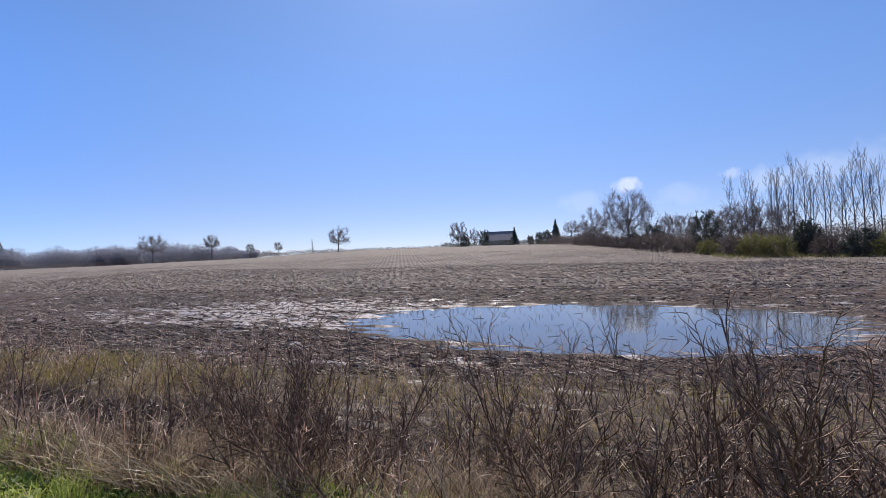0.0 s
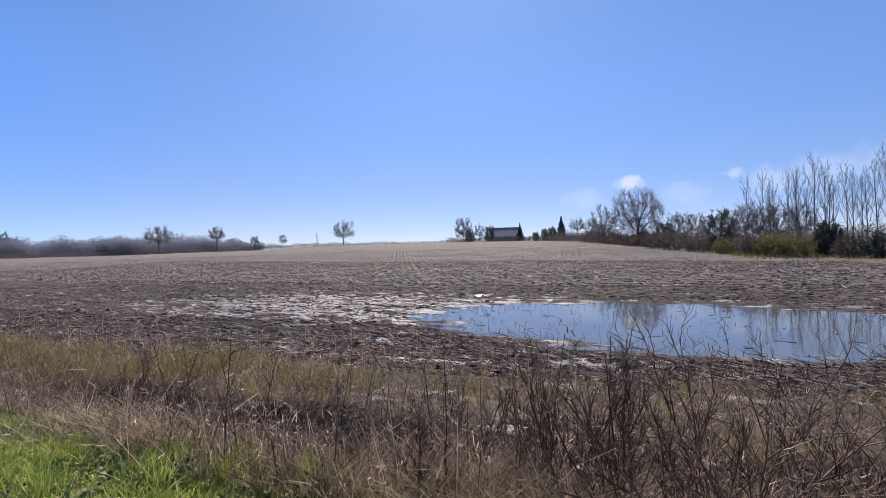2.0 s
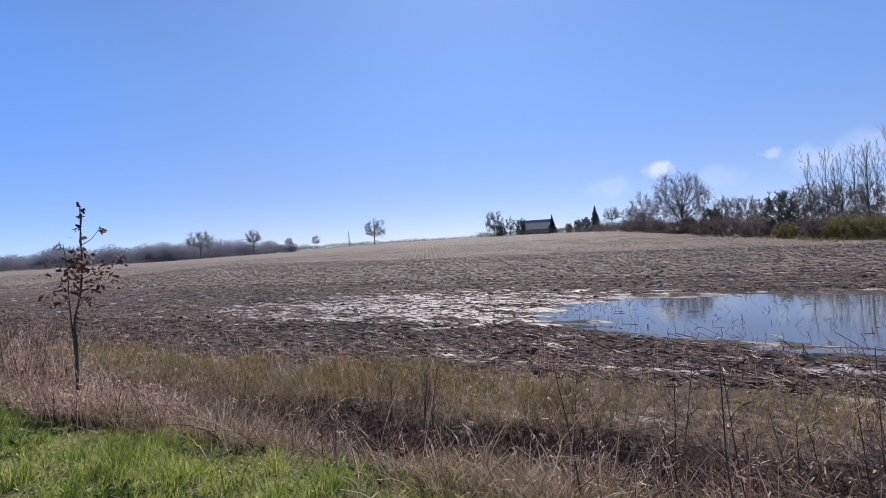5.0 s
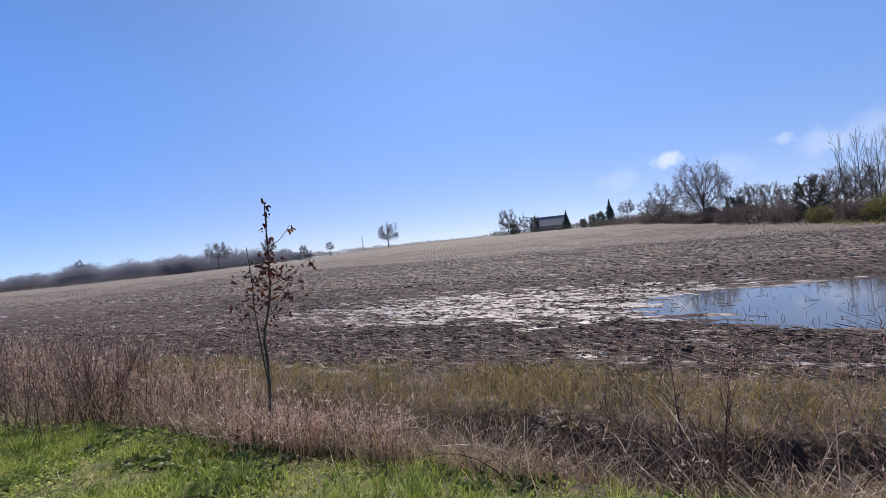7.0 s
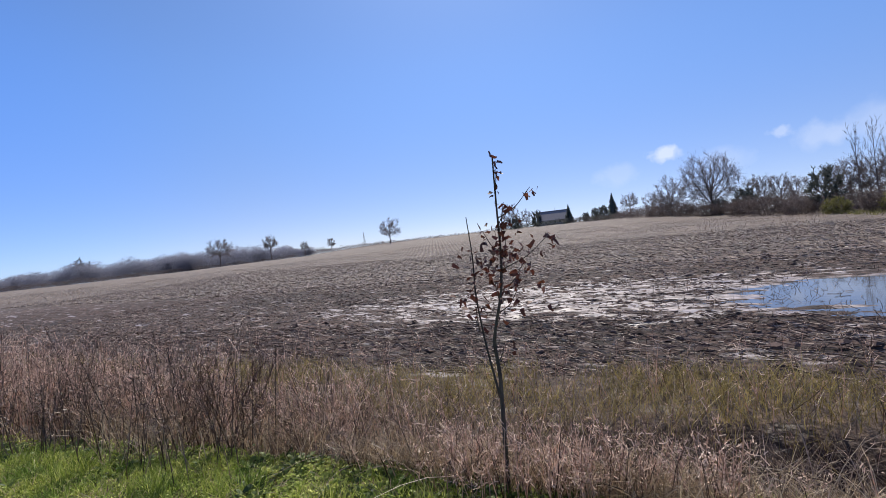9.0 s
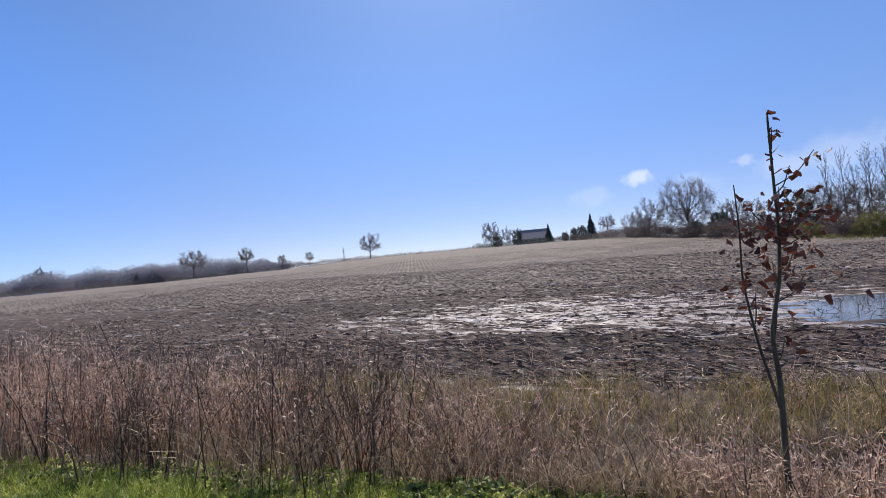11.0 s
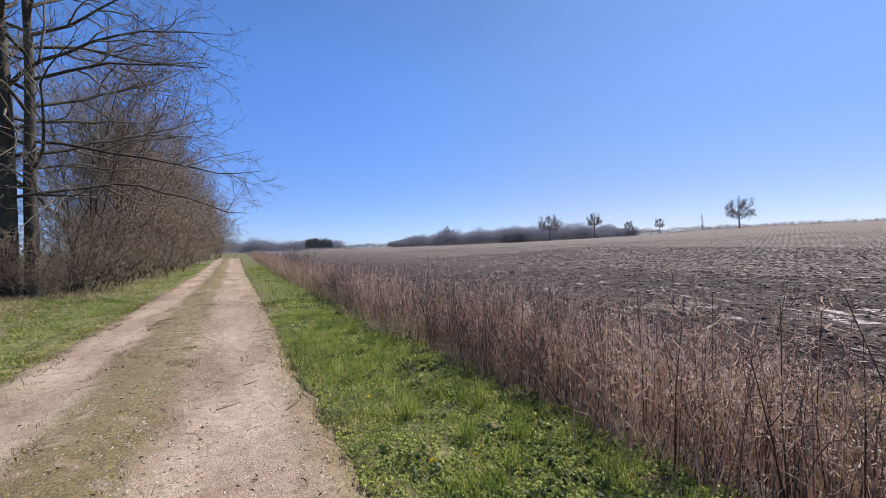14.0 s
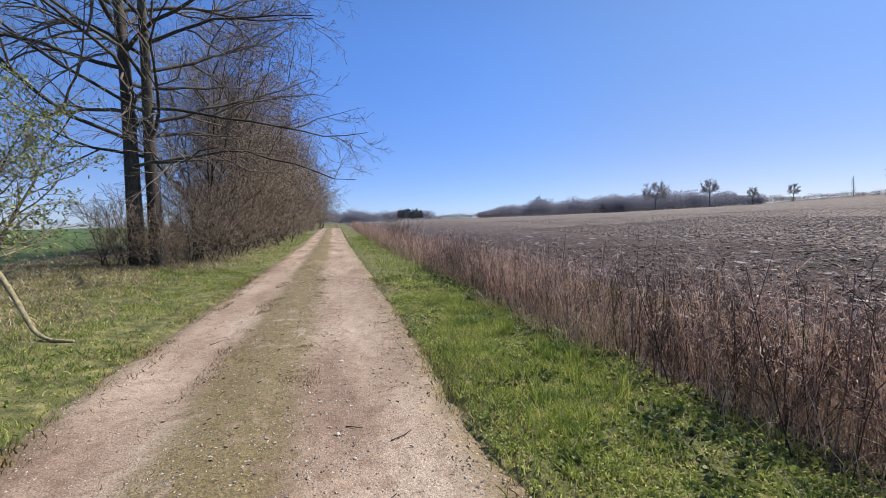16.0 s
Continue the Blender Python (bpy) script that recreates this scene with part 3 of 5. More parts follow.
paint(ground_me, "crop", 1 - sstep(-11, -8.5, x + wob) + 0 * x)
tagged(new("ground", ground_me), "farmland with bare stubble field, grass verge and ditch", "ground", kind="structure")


def track_height(x, y):
    rut = 0.035 * (np.exp(-((x - 0.05) / 0.45) ** 2) + np.exp(-((x + 1.75) / 0.42) ** 2))
    z = 0.02 - rut + 0.03 * np.exp(-((x + 0.92) / 0.35) ** 2)
    z = z + 0.022 * (fbm(x * 2.2, y * 1.2) - 0.5) + 0.012 * (fbm(x * 9, y * 9, 2) - 0.5)
    w = 0.30 * (fbm(y * 0.7 + 3, y * 0.1) - 0.5) + 0.22 * (fbm(x * 5, y * 5, 2) - 0.5)
    z = z - 0.16 * sstep(0.6, 1.15, x + w) - 0.16 * sstep(2.2, 2.85, -x + w)
    r = np.hypot(x, y - 5)
    return z + (land(0 * x - 1, y)) * sstep(28, 60, r)


tx, ty = lines((-2.9, 1.2, 0.07)), lines((-12, 12, 0.3), (12, 34, 0.09), (34, 96, 0.4))
tv, tq = sheet(tx, ty, track_height)
track_me = mesh_from("dirt_track", tv, [tq], M_GRAVEL, True)
mid = np.exp(-(((tv[:, 0] + 0.93 + 0.2 * (fbm(tv[:, 1] * 0.5, tv[:, 1] * 0.1) - 0.5)) / 0.45) ** 4))
side = sstep(0.35, 0.85, tv[:, 0]) * 0.7 + sstep(2.1, 2.5, -tv[:, 0]) * 0.8
paint(track_me, "moss", np.clip(1.3 * mid + side, 0, 1))
tagged(new("road", track_me), "pale sandy gravel farm track with two worn wheel ruts", "track", kind="structure")

wv, wq = sheet(lines((6.5, 20.5, 0.5)), lines((-9.5, 13, 0.5)), lambda a, b: 0 * a + POND_Z)
keep = pond_d(wv[wq].mean(1)[:, 0], wv[wq].mean(1)[:, 1]) < 1.22
tagged(new("water", mesh_from("water", wv, [wq[keep]], M_WATER, True)), "shallow rain pool standing on the field", "water", kind="structure")

# ---- undergrowth beside the track ----
def dead_grass(n, x0, x1, y0, y1, height, keep=None, spread=0.55, wide=0.009):
    x, y = scatter(n, x0, x1, y0, y1, keep=keep)
    p0 = rooted(x, y)
    k = len(p0)
    h = height * RNG.uniform(0.4, 1.15, k)[:, None]
    up = lean(k, spread * 0.4)
    fall = lean(k, spread * 1.7)
    fall[:, :2] = np.clip(fall[:, :2], -1.0, 1.0)
    fall[:, 2] = RNG.uniform(0.05, 1.0, k)
    p1 = p0 + up * h * 0.6
    p2 = p1 + fall * h * 0.55
    p2[:, 2] = np.maximum(p2[:, 2], p0[:, 2] + 0.03)
    return strands(p0, p1, p2, wide * RNG.uniform(0.6, 1.4, k), 3, 2, 0.3)


def hollow(x, y):
    """The dark bed of the ditch, where little grass stands."""
    return sstep(3.15, 3.6, x) * (1 - sstep(5.3, 5.8, x)) * (1 - sstep(11.5, 14, y))


def weed_stand(n, x0, x1, y0, y1, height, keep=None, twigs=6, thick=0.0078):
    """Dead upright weed stalks, each with short side twigs near the top."""
    x, y = scatter(n, x0, x1, y0, y1, keep=keep)
    p0 = rooted(x, y)
    k = len(p0)
    h = height * RNG.uniform(0.5, 1.1, k)[:, None] * (0.78 + 0.45 * fbm(x * 0.9, y * 0.7))[:, None]
    d = lean(k, 0.16)
    p1 = p0 + d * h * 0.5
    p2 = p0 + d * h + RNG.normal(0, 0.08, (k, 3)) * h
    out = [strands(p0, p1, p2, thick * RNG.uniform(0.6, 1.4, k), 2, 3, 0.45)]
    rep = np.repeat(np.arange(k), twigs)
    f = RNG.uniform(0.35, 0.98, len(rep))[:, None]
    a = p0[rep] * (1 - f) ** 2 + 2 * p1[rep] * f * (1 - f) + p2[rep] * f ** 2
    ln = RNG.uniform(0.05, 0.16, len(rep))[:, None] * h[rep]
    dd = np.stack([RNG.normal(0, 0.6, len(rep)), RNG.normal(0, 0.6, len(rep)), RNG.uniform(0.2, 1.1, len(rep))], 1)
    b = a + dd * ln
    out.append(strands(a, (a + b) / 2 + RNG.normal(0, 0.25, a.shape) * ln * np.array([1, 1, 0.5]), b, thick * 0.6, 2, 2, 0.5))
    # dry seed heads on the twigs
    tip = np.repeat(b, 3, 0) + RNG.normal(0, 0.012, (3 * len(b), 3))
    d3 = RNG.normal(0, 1, tip.shape) + np.array([0, 0, 0.5])
    e3 = tip + d3 * RNG.uniform(0.008, 0.024, len(tip))[:, None]
    out.append(strands(tip, (tip + e3) / 2, e3, thick * 0.9, 1, 2, 0.5))
    return out


def pale_gap(x, y):
    """Where the low matted grass shows between the taller stands."""
    return sstep(5.2, 7.2, y) * (1 - sstep(11.6, 14.4, y + 1.2 * (x - 3)))


# straw-coloured matted grass down the ditch and on its banks
stuff("dry_grass", [
    dead_grass(125000, 2.2, 5.6, -5, 32, 0.52, lambda x, y: (0.45 + 0.55 * pale_gap(x, y)) * sstep(-0.25, 0.3, x - verge_edge(y) + 0.8 * (vnoise(x * 2, y * 1.3) - 0.5)) * sstep(0.22, 0.72, fbm(x * 1.1, y * 1.1)) * 1.1 * (1 - 0.85 * hollow(x, y)), 0.68, 0.0065),
    dead_grass(26000, 2.7, 4.6, -3, 7.5, 0.36, lambda x, y: sstep(0.3, 0.6, fbm(x * 1.3, y * 1.2)), 0.9, 0.0058),
    dead_grass(18000, 3.25, 4.8, 7.5, 12.5, 0.32, lambda x, y: sstep(0.3, 0.6, fbm(x * 1.3, y * 1.2)), 0.8, 0.0058),
    dead_grass(11000, 2.75, 3.4, 2.2, 7.2, 0.24, lambda x, y: sstep(0.28, 0.58, fbm(x * 1.4, y * 1.1)), 1.3, 0.007),
    dead_grass(12000, 2.5, 6.0, 32, 75, 0.7, None, 0.5, 0.014),
    dead_grass(7000, 0.8, 3.2, 12, 28, 0.10, None, 1.2, 0.007),
    dead_grass(3000, 1.4, 3.4, -4, 12, 0.14, None, 1.2, 0.007),
    dead_grass(60000, -10, -3.2, 18, 48, 0.13, lambda x, y: sstep(-3.2, -4.8, x) * (0.25 + 0.75 * sstep(0.34, 0.55, fbm(x * 0.7, y * 0.7))), 1.0, 0.013),
], M_STRAW, "matted straw-coloured dead grass in the ditch", "dry grass")

stuff("olive_grass", [
    dead_grass(64000, 4.6, 7.2, -6, 36, 0.33, lambda x, y: (0.45 + 0.55 * sstep(3, 8, y)) * sstep(0.25, 0.6, fbm(x * 0.8 + 4, y * 0.8)) * sstep(4.5, 5.6, x) * (1 - sstep(6.6, 7.3, x + 0.8 * (vnoise(x, y) - 0.5))), 0.5, 0.007),
    dead_grass(6000, 4.6, 7.4, 36, 80, 0.45, None, 0.4, 0.014),
], M_OLIVE, "olive-yellow rough grass along the field edge", "rough grass")

stuff("dead_weeds",
      weed_stand(9800, 2.4, 5.6, 11.0, 34, 1.10, lambda x, y: (1 - 0.95 * pale_gap(x, y)) * sstep(-0.1, 0.6, x - verge_edge(y) + 0.6 * (vnoise(y * 2, x) - 0.5)) * (1 - sstep(4.0, 5.2, x)) * (0.1 + 1.4 * sstep(0.3, 0.7, fbm(x * 0.9, y * 0.8))))
      + weed_stand(2600, 2.7, 5.4, 34, 62, 1.15, None, 4, 0.014)
      + weed_stand(900, 2.7, 5.4, 62, 95, 1.3, None, 4, 0.03)
      + weed_stand(330, 2.7, 6.0, 0.5, 6.5, 0.58, lambda x, y: 1 - 0.9 * hollow(x, y), 5)
      + weed_stand(480, 3.1, 6.6, 5.5, 12.5, 0.5, lambda x, y: 1 - 0.9 * hollow(x, y), 4)
      + weed_stand(200, 3.2, 3.8, 9.6, 11.6, 0.55, None, 5)
      + weed_stand(90, 2.98, 3.4, 10.4, 11.5, 0.5, None, 5)
      + weed_stand(500, 6.2, 8.4, -5, 30, 0.5, None, 4),
      M_WEED, "tall brown dead weed stalks with dry side twigs", "dead weeds")


def briar(n, x0, x1, y0, y1, height, reach):
    """Long arching canes with a few side shoots."""
    x, y = scatter(n, x0, x1, y0, y1)
    p0 = rooted(x, y)
    h = height * RNG.uniform(0.5, 1.25, n)[:, None]
    a = RNG.uniform(0, 2 * np.pi, n)
    out = np.stack([np.cos(a), np.sin(a), np.zeros(n)], 1) * RNG.uniform(0.2, 1.0, n)[:, None] * reach
    p1 = p0 + out * 0.35 + np.array([0, 0, 1.0]) * h
    p2 = p0 + out + np.array([0, 0, 1.0]) * h * RNG.uniform(0.35, 1.0, n)[:, None]
    res = [strands(p0, p1, p2, 0.009 * RNG.uniform(0.6, 1.3, n), 5, 3, 0.3)]
    rep = np.repeat(np.arange(n), 7)
    f = RNG.uniform(0.2, 0.98, len(rep))[:, None]
    s = p0[rep] * (1 - f) ** 2 + 2 * p1[rep] * f * (1 - f) + p2[rep] * f ** 2
    e = s + np.stack([RNG.normal(0, 0.13, len(rep)), RNG.normal(0, 0.13, len(rep)), RNG.uniform(0, 0.3, len(rep))], 1)
    res.append(strands(s, (s + e) / 2 + RNG.normal(0, 0.02, s.shape), e, 0.004, 2, 2, 0.4))
    return res


stuff("brambles", briar(150, 2.9, 5.2, -4, 1.5, 0.6, 1.0) + briar(150, 3.5, 5.4, 1.5, 6, 0.5, 1.0) + briar(480, 3.2, 5.4, 4.5, 13, 0.46, 1.1) + weed_stand(1000, 2.6, 4.8, 13.5, 32, 1.15, None, 7, 0.010) + weed_stand(220, 2.9, 4.6, -4, 6, 0.95, None, 7, 0.010) + briar(420, 3.5, 5.4, -4, 12.5, 0.46, 1.1) + briar(420, 2.7, 5.4, 13, 32, 0.95, 0.6) + briar(70, 5.0, 7.5, -3, 12, 0.5, 0.7),
      M_BRIAR, "dark reddish-brown bramble canes tangled in the ditch", "brambles")

# bare shrubs standing up out of the ditch
SHRUB_PLAN = ((9, 0.04, 0.0, (7, 9), 0.3, 0.34, 36, 0.6, 0.95), (5, 0.12, 0.05, (4, 6), 0.2, 0.45, 38), (3, 0.2, 0.05, 0, 0.2, 0.5, 40))


def bare_shrub(seed, height, stems, label):
    rng = np.random.default_rng(seed)
    rows = []
    for k in range(stems):
        a = rng.uniform(0, 2 * np.pi)
        rows.append((rng.normal(0, 0.16), rng.normal(0, 0.16), (0.45 * math.cos(a), 0.45 * math.sin(a) + 0.22, 1), height * rng.uniform(0.5, 1.15), 0.011 * rng.uniform(0.7, 1.3)))
    ob, _ = bare_tree("bare_shrub", seed, rows, SHRUB_PLAN, label, "shrub", (0, 0, 0), M_SHRUB, 1, M_SHRUB, 0.0016)
    ob["group"] = "bare shrubs in the ditch"
    return ob


SHRUBS = [bare_shrub(s, h, n, l) for s, h, n, l in ((11, 1.4, 12, "leafless brown shrub with many upright stems"), (12, 1.25, 14, "leafless reddish shrub with thin arching stems"), (13, 1.0, 10, "low leafless shrub with dark twigs"))]
SPOTS = ((3.0, 2.2, 1, 0.8), (3.9, 2.4, 1, 0.8), (3.4, 2.7, 1, 0.78), (3.6, 3.3, 0, 0.66), (3.15, 3.4, 2, 0.66), (3.1, -0.7, 1, 0.95), (3.15, 1.75, 0, 0.8), (3.3, -0.1, 1, 0.9), (3.6, 0.9, 0, 0.8), (3.2, -1.2, 0, 0.9), (3.9, -0.7, 1, 0.9), (3.2, 0.6, 0, 0.8),
         (3.4, 14.0, 1, 0.8), (3.7, 15.1, 0, 0.75), (3.3, 16.2, 2, 0.8), (3.2, 18.9, 0, 0.75), (3.1, 20.6, 1, 0.75), (3.4, 22.3, 0, 0.7), (3.0, 21.5, 2, 0.8), (3.3, 19.8, 2, 0.9), (3.8, 12.9, 0, 0.75), (3.5, 25.5, 1, 0.7), (3.4, 42.0, 0, 1.5), (3.9, 47.0, 1, 1.7))
for k, (sx, sy, which, size) in enumerate(SPOTS):
    ob = copy_thing(SHRUBS[which], pose(sx, sy, float(land(sx, sy)), 0, 0, 77 * k))
    ob.scale = (size, size, size)
for ob in SHRUBS:
    ob.location = {0: (3.9, 28.2, -0.55), 1: (3.6, 30.5, -0.45), 2: (4.3, 7.4, -0.6)}[SHRUBS.index(ob)]

# green verges
def blades(n, x0, x1, y0, y1, height, keep, wide=0.006):
    x, y = scatter(n, x0, x1, y0, y1, keep=keep)
    p0 = rooted(x, y, 0.01)
    k = len(p0)
    h = height * RNG.uniform(0.4, 1.3, k)[:, None] * (0.4 + 0.95 * sstep(0.28, 0.72, fbm(x * 2.0, y * 2.0)))[:, None]
    p1 = p0 + lean(k, 0.3) * h * 0.6
    p2 = p1 + lean(k, 0.8) * h * 0.45
    return strands(p0, p1, p2, wide * RNG.uniform(0.6, 1.5, k), 2, 2, 0.15)


def right_verge(x, y):
    w = 0.5 * (fbm(y * 0.9, x * 0.9) - 0.5)
    e = verge_edge(y)
    return sstep(0.65, 1.6, x + w) * (1 - sstep(e - 0.35, e + 0.3, x + w)) * (0.42 + 0.6 * sstep(0.3, 0.62, fbm(x * 1.7 + 9, y * 1.7)))


def left_verge(x, y):
    w = 0.6 * (fbm(y * 0.7, x * 0.7) - 0.5)
    return sstep(2.3, 2.8, -x + w) * (1 - 0.88 * sstep(4.0, 5.8, -x + 2 * w))


def median(x, y):
    return np.exp(-(((x + 0.93 + 0.15 * (fbm(y * 1.5, x * 0 + 2) - 0.5)) / 0.46) ** 4)) * (0.10 + 0.90 * sstep(0.42, 0.56, fbm(x * 6, y * 4.2)))


stuff("verge_grass", [
    blades(120000, 0.7, 3.5, 13, 27, 0.068, right_verge, 0.0075),
    blades(80000, 1.4, 3.7, -4, 13.2, 0.10, right_verge, 0.008),
    blades(17000, 0.7, 3.2, 27, 60, 0.10, right_verge, 0.016),
    blades(90000, -9.0, -2.3, 18, 34, 0.05, left_verge, 0.01),
    blades(18000, -7.0, -2.3, 32, 70, 0.07, left_verge, 0.018),
], M_GREEN, "short bright green spring grass on the verges", "grass")

stuff("median_grass", [
    blades(150000, -1.6, -0.3, 15, 30, 0.036, median, 0.0065),
    blades(7000, -1.5, -0.4, 30, 70, 0.04, median, 0.012),
    blades(26000, 0.6, 1.7, 13, 30, 0.04, lambda x, y: sstep(0.6, 0.95, x + 0.5 * (fbm(y * 0.9, x * 0.9) - 0.5)) * (1 - sstep(1.2, 1.7, x)) * sstep(0.3, 0.6, fbm(x * 3, y * 3)), 0.006),
    blades(12000, -3.0, -2.1, 17, 32, 0.04, lambda x, y: sstep(0.3, 0.6, fbm(x * 3, y * 3)), 0.008),
], M_MEDIAN, "thin trodden yellow-green grass between the ruts", "grass")


def leaf_clumps(n, x0, x1, y0, y1, keep, size):
    """Low broad-leaved plants: rosettes of small folded leaves."""
    x, y = scatter(n, x0, x1, y0, y1, keep=keep)
    rep = np.repeat(np.arange(len(x)), 6)
    c = rooted(x, y, 0.0)[rep]
    a = RNG.uniform(0, 2 * np.pi, len(rep))
    s = size * RNG.uniform(0.5, 1.4, len(rep))[:, None]
    d = np.stack([np.cos(a), np.sin(a), RNG.uniform(0.1, 1.1, len(rep))], 1)
    p0 = c + d * s * 0.3
    p2 = c + d * s * 1.3 - np.array([0, 0, 0.3]) * s
    return strands(p0, (p0 + p2) / 2 + np.array([0, 0, 0.35]) * s, p2, s[:, 0] * 0.75, 2, 2, 0.45)


def clumpy(x, y):
    return sstep(1.0, 1.5, x) * (1 - sstep(-0.3, 0.3, x - verge_edge(y))) * sstep(0.45, 0.62, fbm(x * 1.1, y * 1.1))


stuff("broadleaf_weeds", [
    leaf_clumps(17000, 1.0, 3.3, 12.5, 30, clumpy, 0.022),
    leaf_clumps(30000, 0.85, 3.0, 14, 27, lambda x, y: 0.25 + 0.9 * sstep(0.4, 0.6, fbm(x * 2.5, y * 2.5)), 0.016),
    leaf_clumps(11000, 1.6, 3.6, -4, 13, clumpy, 0.026),
    leaf_clumps(16000, 1.6, 3.5, -4, 14, lambda x, y: (x < verge_edge(y) + 0.1) * (0.2 + 0.8 * sstep(0.4, 0.6, fbm(x * 2.5, y * 2.5))), 0.018),
    leaf_clumps(3800, 2.0, 3.5, 11, 32, lambda x, y: np.exp(-((x - verge_edge(y)) / 0.3) ** 2), 0.032),
    leaf_clumps(1500, -6, -2.6, 18, 34, lambda x, y: 0.5 + 0 * x, 0.03),
], M_LEAFY, "low dark green leafy weeds in the verge", "weeds")


stuff("nettles", [
    leaf_clumps(5200, 1.6, 3.6, 11, 32, lambda x, y: np.exp(-((x - verge_edge(y) + 0.1) / 0.32) ** 2) * sstep(0.38, 0.58, fbm(x * 1.6 + 3, y * 1.3)), 0.05),
    leaf_clumps(4200, 1.1, 3.2, 12, 30, lambda x, y: (x < verge_edge(y)) * sstep(0.54, 0.66, fbm(x * 1.9 + 21, y * 1.6)), 0.038),
    leaf_clumps(5600, 1.6, 3.5, -4, 13, lambda x, y: sstep(0.46, 0.64, fbm(x * 1.8 + 11, y * 1.5)) * (1 - sstep(0.0, 0.4, x - verge_edge(y))), 0.042),
], M_NETTLE, "dark green nettle clumps at the foot of the dead stalks", "nettles")


def tuft(x, y):
    n = 60
    p0 = rooted(x + RNG.normal(0, 0.035, n), y + RNG.normal(0, 0.035, n))
    h = RNG.uniform(0.12, 0.24, n)[:, None]
    d = lean(n, 0.35)
    v, f = strands(p0, p0 + d * h * 0.6, p0 + d * h + lean(n, 0.5) * 0.04, 0.007, 3, 2, 0.1)
    return tagged(new("grass_tuft", mesh_from("grass_tuft", v, [f], M_GREEN)), "dense tuft of taller fresh green grass", "grass tuft", "grass tufts in the verge")


for sx, sy in ((1.99, 19.64), (2.3, 17.6), (2.15, 18.5), (2.35, 21.4), (2.5, 13.6), (2.7, 12.1), (2.6, 14.8)):
    tuft(sx, sy)
trng = np.random.default_rng(23)
for k in range(26):
    tuft(trng.uniform(1.45, 2.45), trng.uniform(14.5, 25))
for k in range(16):
    tuft(trng.uniform(2.1, 3.05), trng.uniform(1.0, 13))


def dandelion(x, y):
    z = float(land(x, y))
    fl = tagged(new("dandelion"), "yellow dandelion flower in the verge grass", "flower", "dandelions")
    fl.location = (x, y, z)
    n = 26
    a = np.linspace(0, 4 * np.pi, n)
    c = np.zeros((n, 3)) + np.array([0, 0, 0.06])
    d = np.stack([np.cos(a), np.sin(a), np.linspace(0.15, 1.2, n)], 1)
    v, f = strands(c, c + d * 0.01, c + d * 0.018, 0.009, 1, 2, 0.8)
    part("petals", mesh_from("petals", v, [f], M_YELLOW), fl)
    v, f = strands(np.zeros((1, 3)), np.array([[0.005, 0, 0.03]]), np.array([[0, 0, 0.06]]), 0.005, 3, 3, 0.9)
    part("stalk", mesh_from("stalk", v, [f], M_LEAFY), fl)


for sx, sy in ((1.33, 18.35), (1.30, 19.75), (1.65, 18.3)):
    dandelion(sx, sy)


# ---- the field ----
def lying(n, x0, x1, y0, y1, length, wide, keep=None, tilt=0.25, turn=0.7):
    x, y = scatter(n, x0, x1, y0, y1, keep=keep)
    p0 = rooted(x, y, -0.01)
    k = len(p0)
    a = RNG.normal(np.pi / 2, turn, k)
    d = np.stack([np.cos(a), np.sin(a), np.abs(RNG.normal(0, tilt, k))], 1) * (length * RNG.uniform(0.3, 1.2, k))[:, None]
    p1 = p0 + d * 0.5 + RNG.normal(0, 0.02, (k, 3))
    return strands(p0, p1, p0 + d, wide * RNG.uniform(0.6, 1.5, k), 1, 3, 0.7)


def standing(x, y, height, wide):
    p0 = rooted(x, y)
    k = len(p0)
    d = lean(k, 0.35) * (height * RNG.uniform(0.4, 1.2, k))[:, None]
    return strands(p0, p0 + d * 0.5, p0 + d, wide * RNG.uniform(0.7, 1.3, k), 1, 3, 0.8)


def stubble_rows():
    """Cut stalks in rows that run up the hill."""
    a = radians(66)
    along, across = np.array([math.sin(a), math.cos(a)]), np.array([math.cos(a), -math.sin(a)])
    s, u = np.meshgrid(np.arange(-95, 60, 0.75), np.arange(8, 120, 0.34), indexing="ij")
    s, u = s.ravel() + RNG.normal(0, 0.17, s.size) + 0.5 * (fbm(u.ravel() * 0.1, s.ravel() * 0.3) - 0.5), u.ravel() + RNG.uniform(-0.4, 0.4, u.size)
    x, y = s * across[0] + u * along[0], s * across[1] + u * along[1]
    ok = (x > 25 + 3 * vnoise(y * 0.2, x * 0)) & (np.hypot(x, y - 5) < 105) & (RNG.random(len(x)) < 0.15 + 0.7 * sstep(0.3, 0.65, fbm(x * 0.25, y * 0.25))) & (y > -30)
    x, y = x[ok], y[ok]
    far = np.hypot(x, y - 5) > 55
    return [standing(x[~far], y[~far], 0.16, 0.028), standing(x[far], y[far], 0.16, 0.05)]


def dryish(x, y):
    return (1 - 0.95 * (pond_d(x, y) < 0.98)) * (1 - 0.8 * wetness(x, y))


stuff("stubble", stubble_rows() + [
    lying(34000, 6.9, 26, -12, 40, 0.17, 0.012, dryish, 0.15, 0.5),
    lying(1600, 6.8, 10.5, -8, 34, 0.28, 0.011, None, 0.15),
    lying(30000, 24, 62, -25, 75, 0.26, 0.034, None),
    standing(*scatter(1600, 8, 20, -8, 26), 0.16, 0.014),
], M_STUBBLE, "pale cut stalks and straw littering the ploughed field", "stubble")

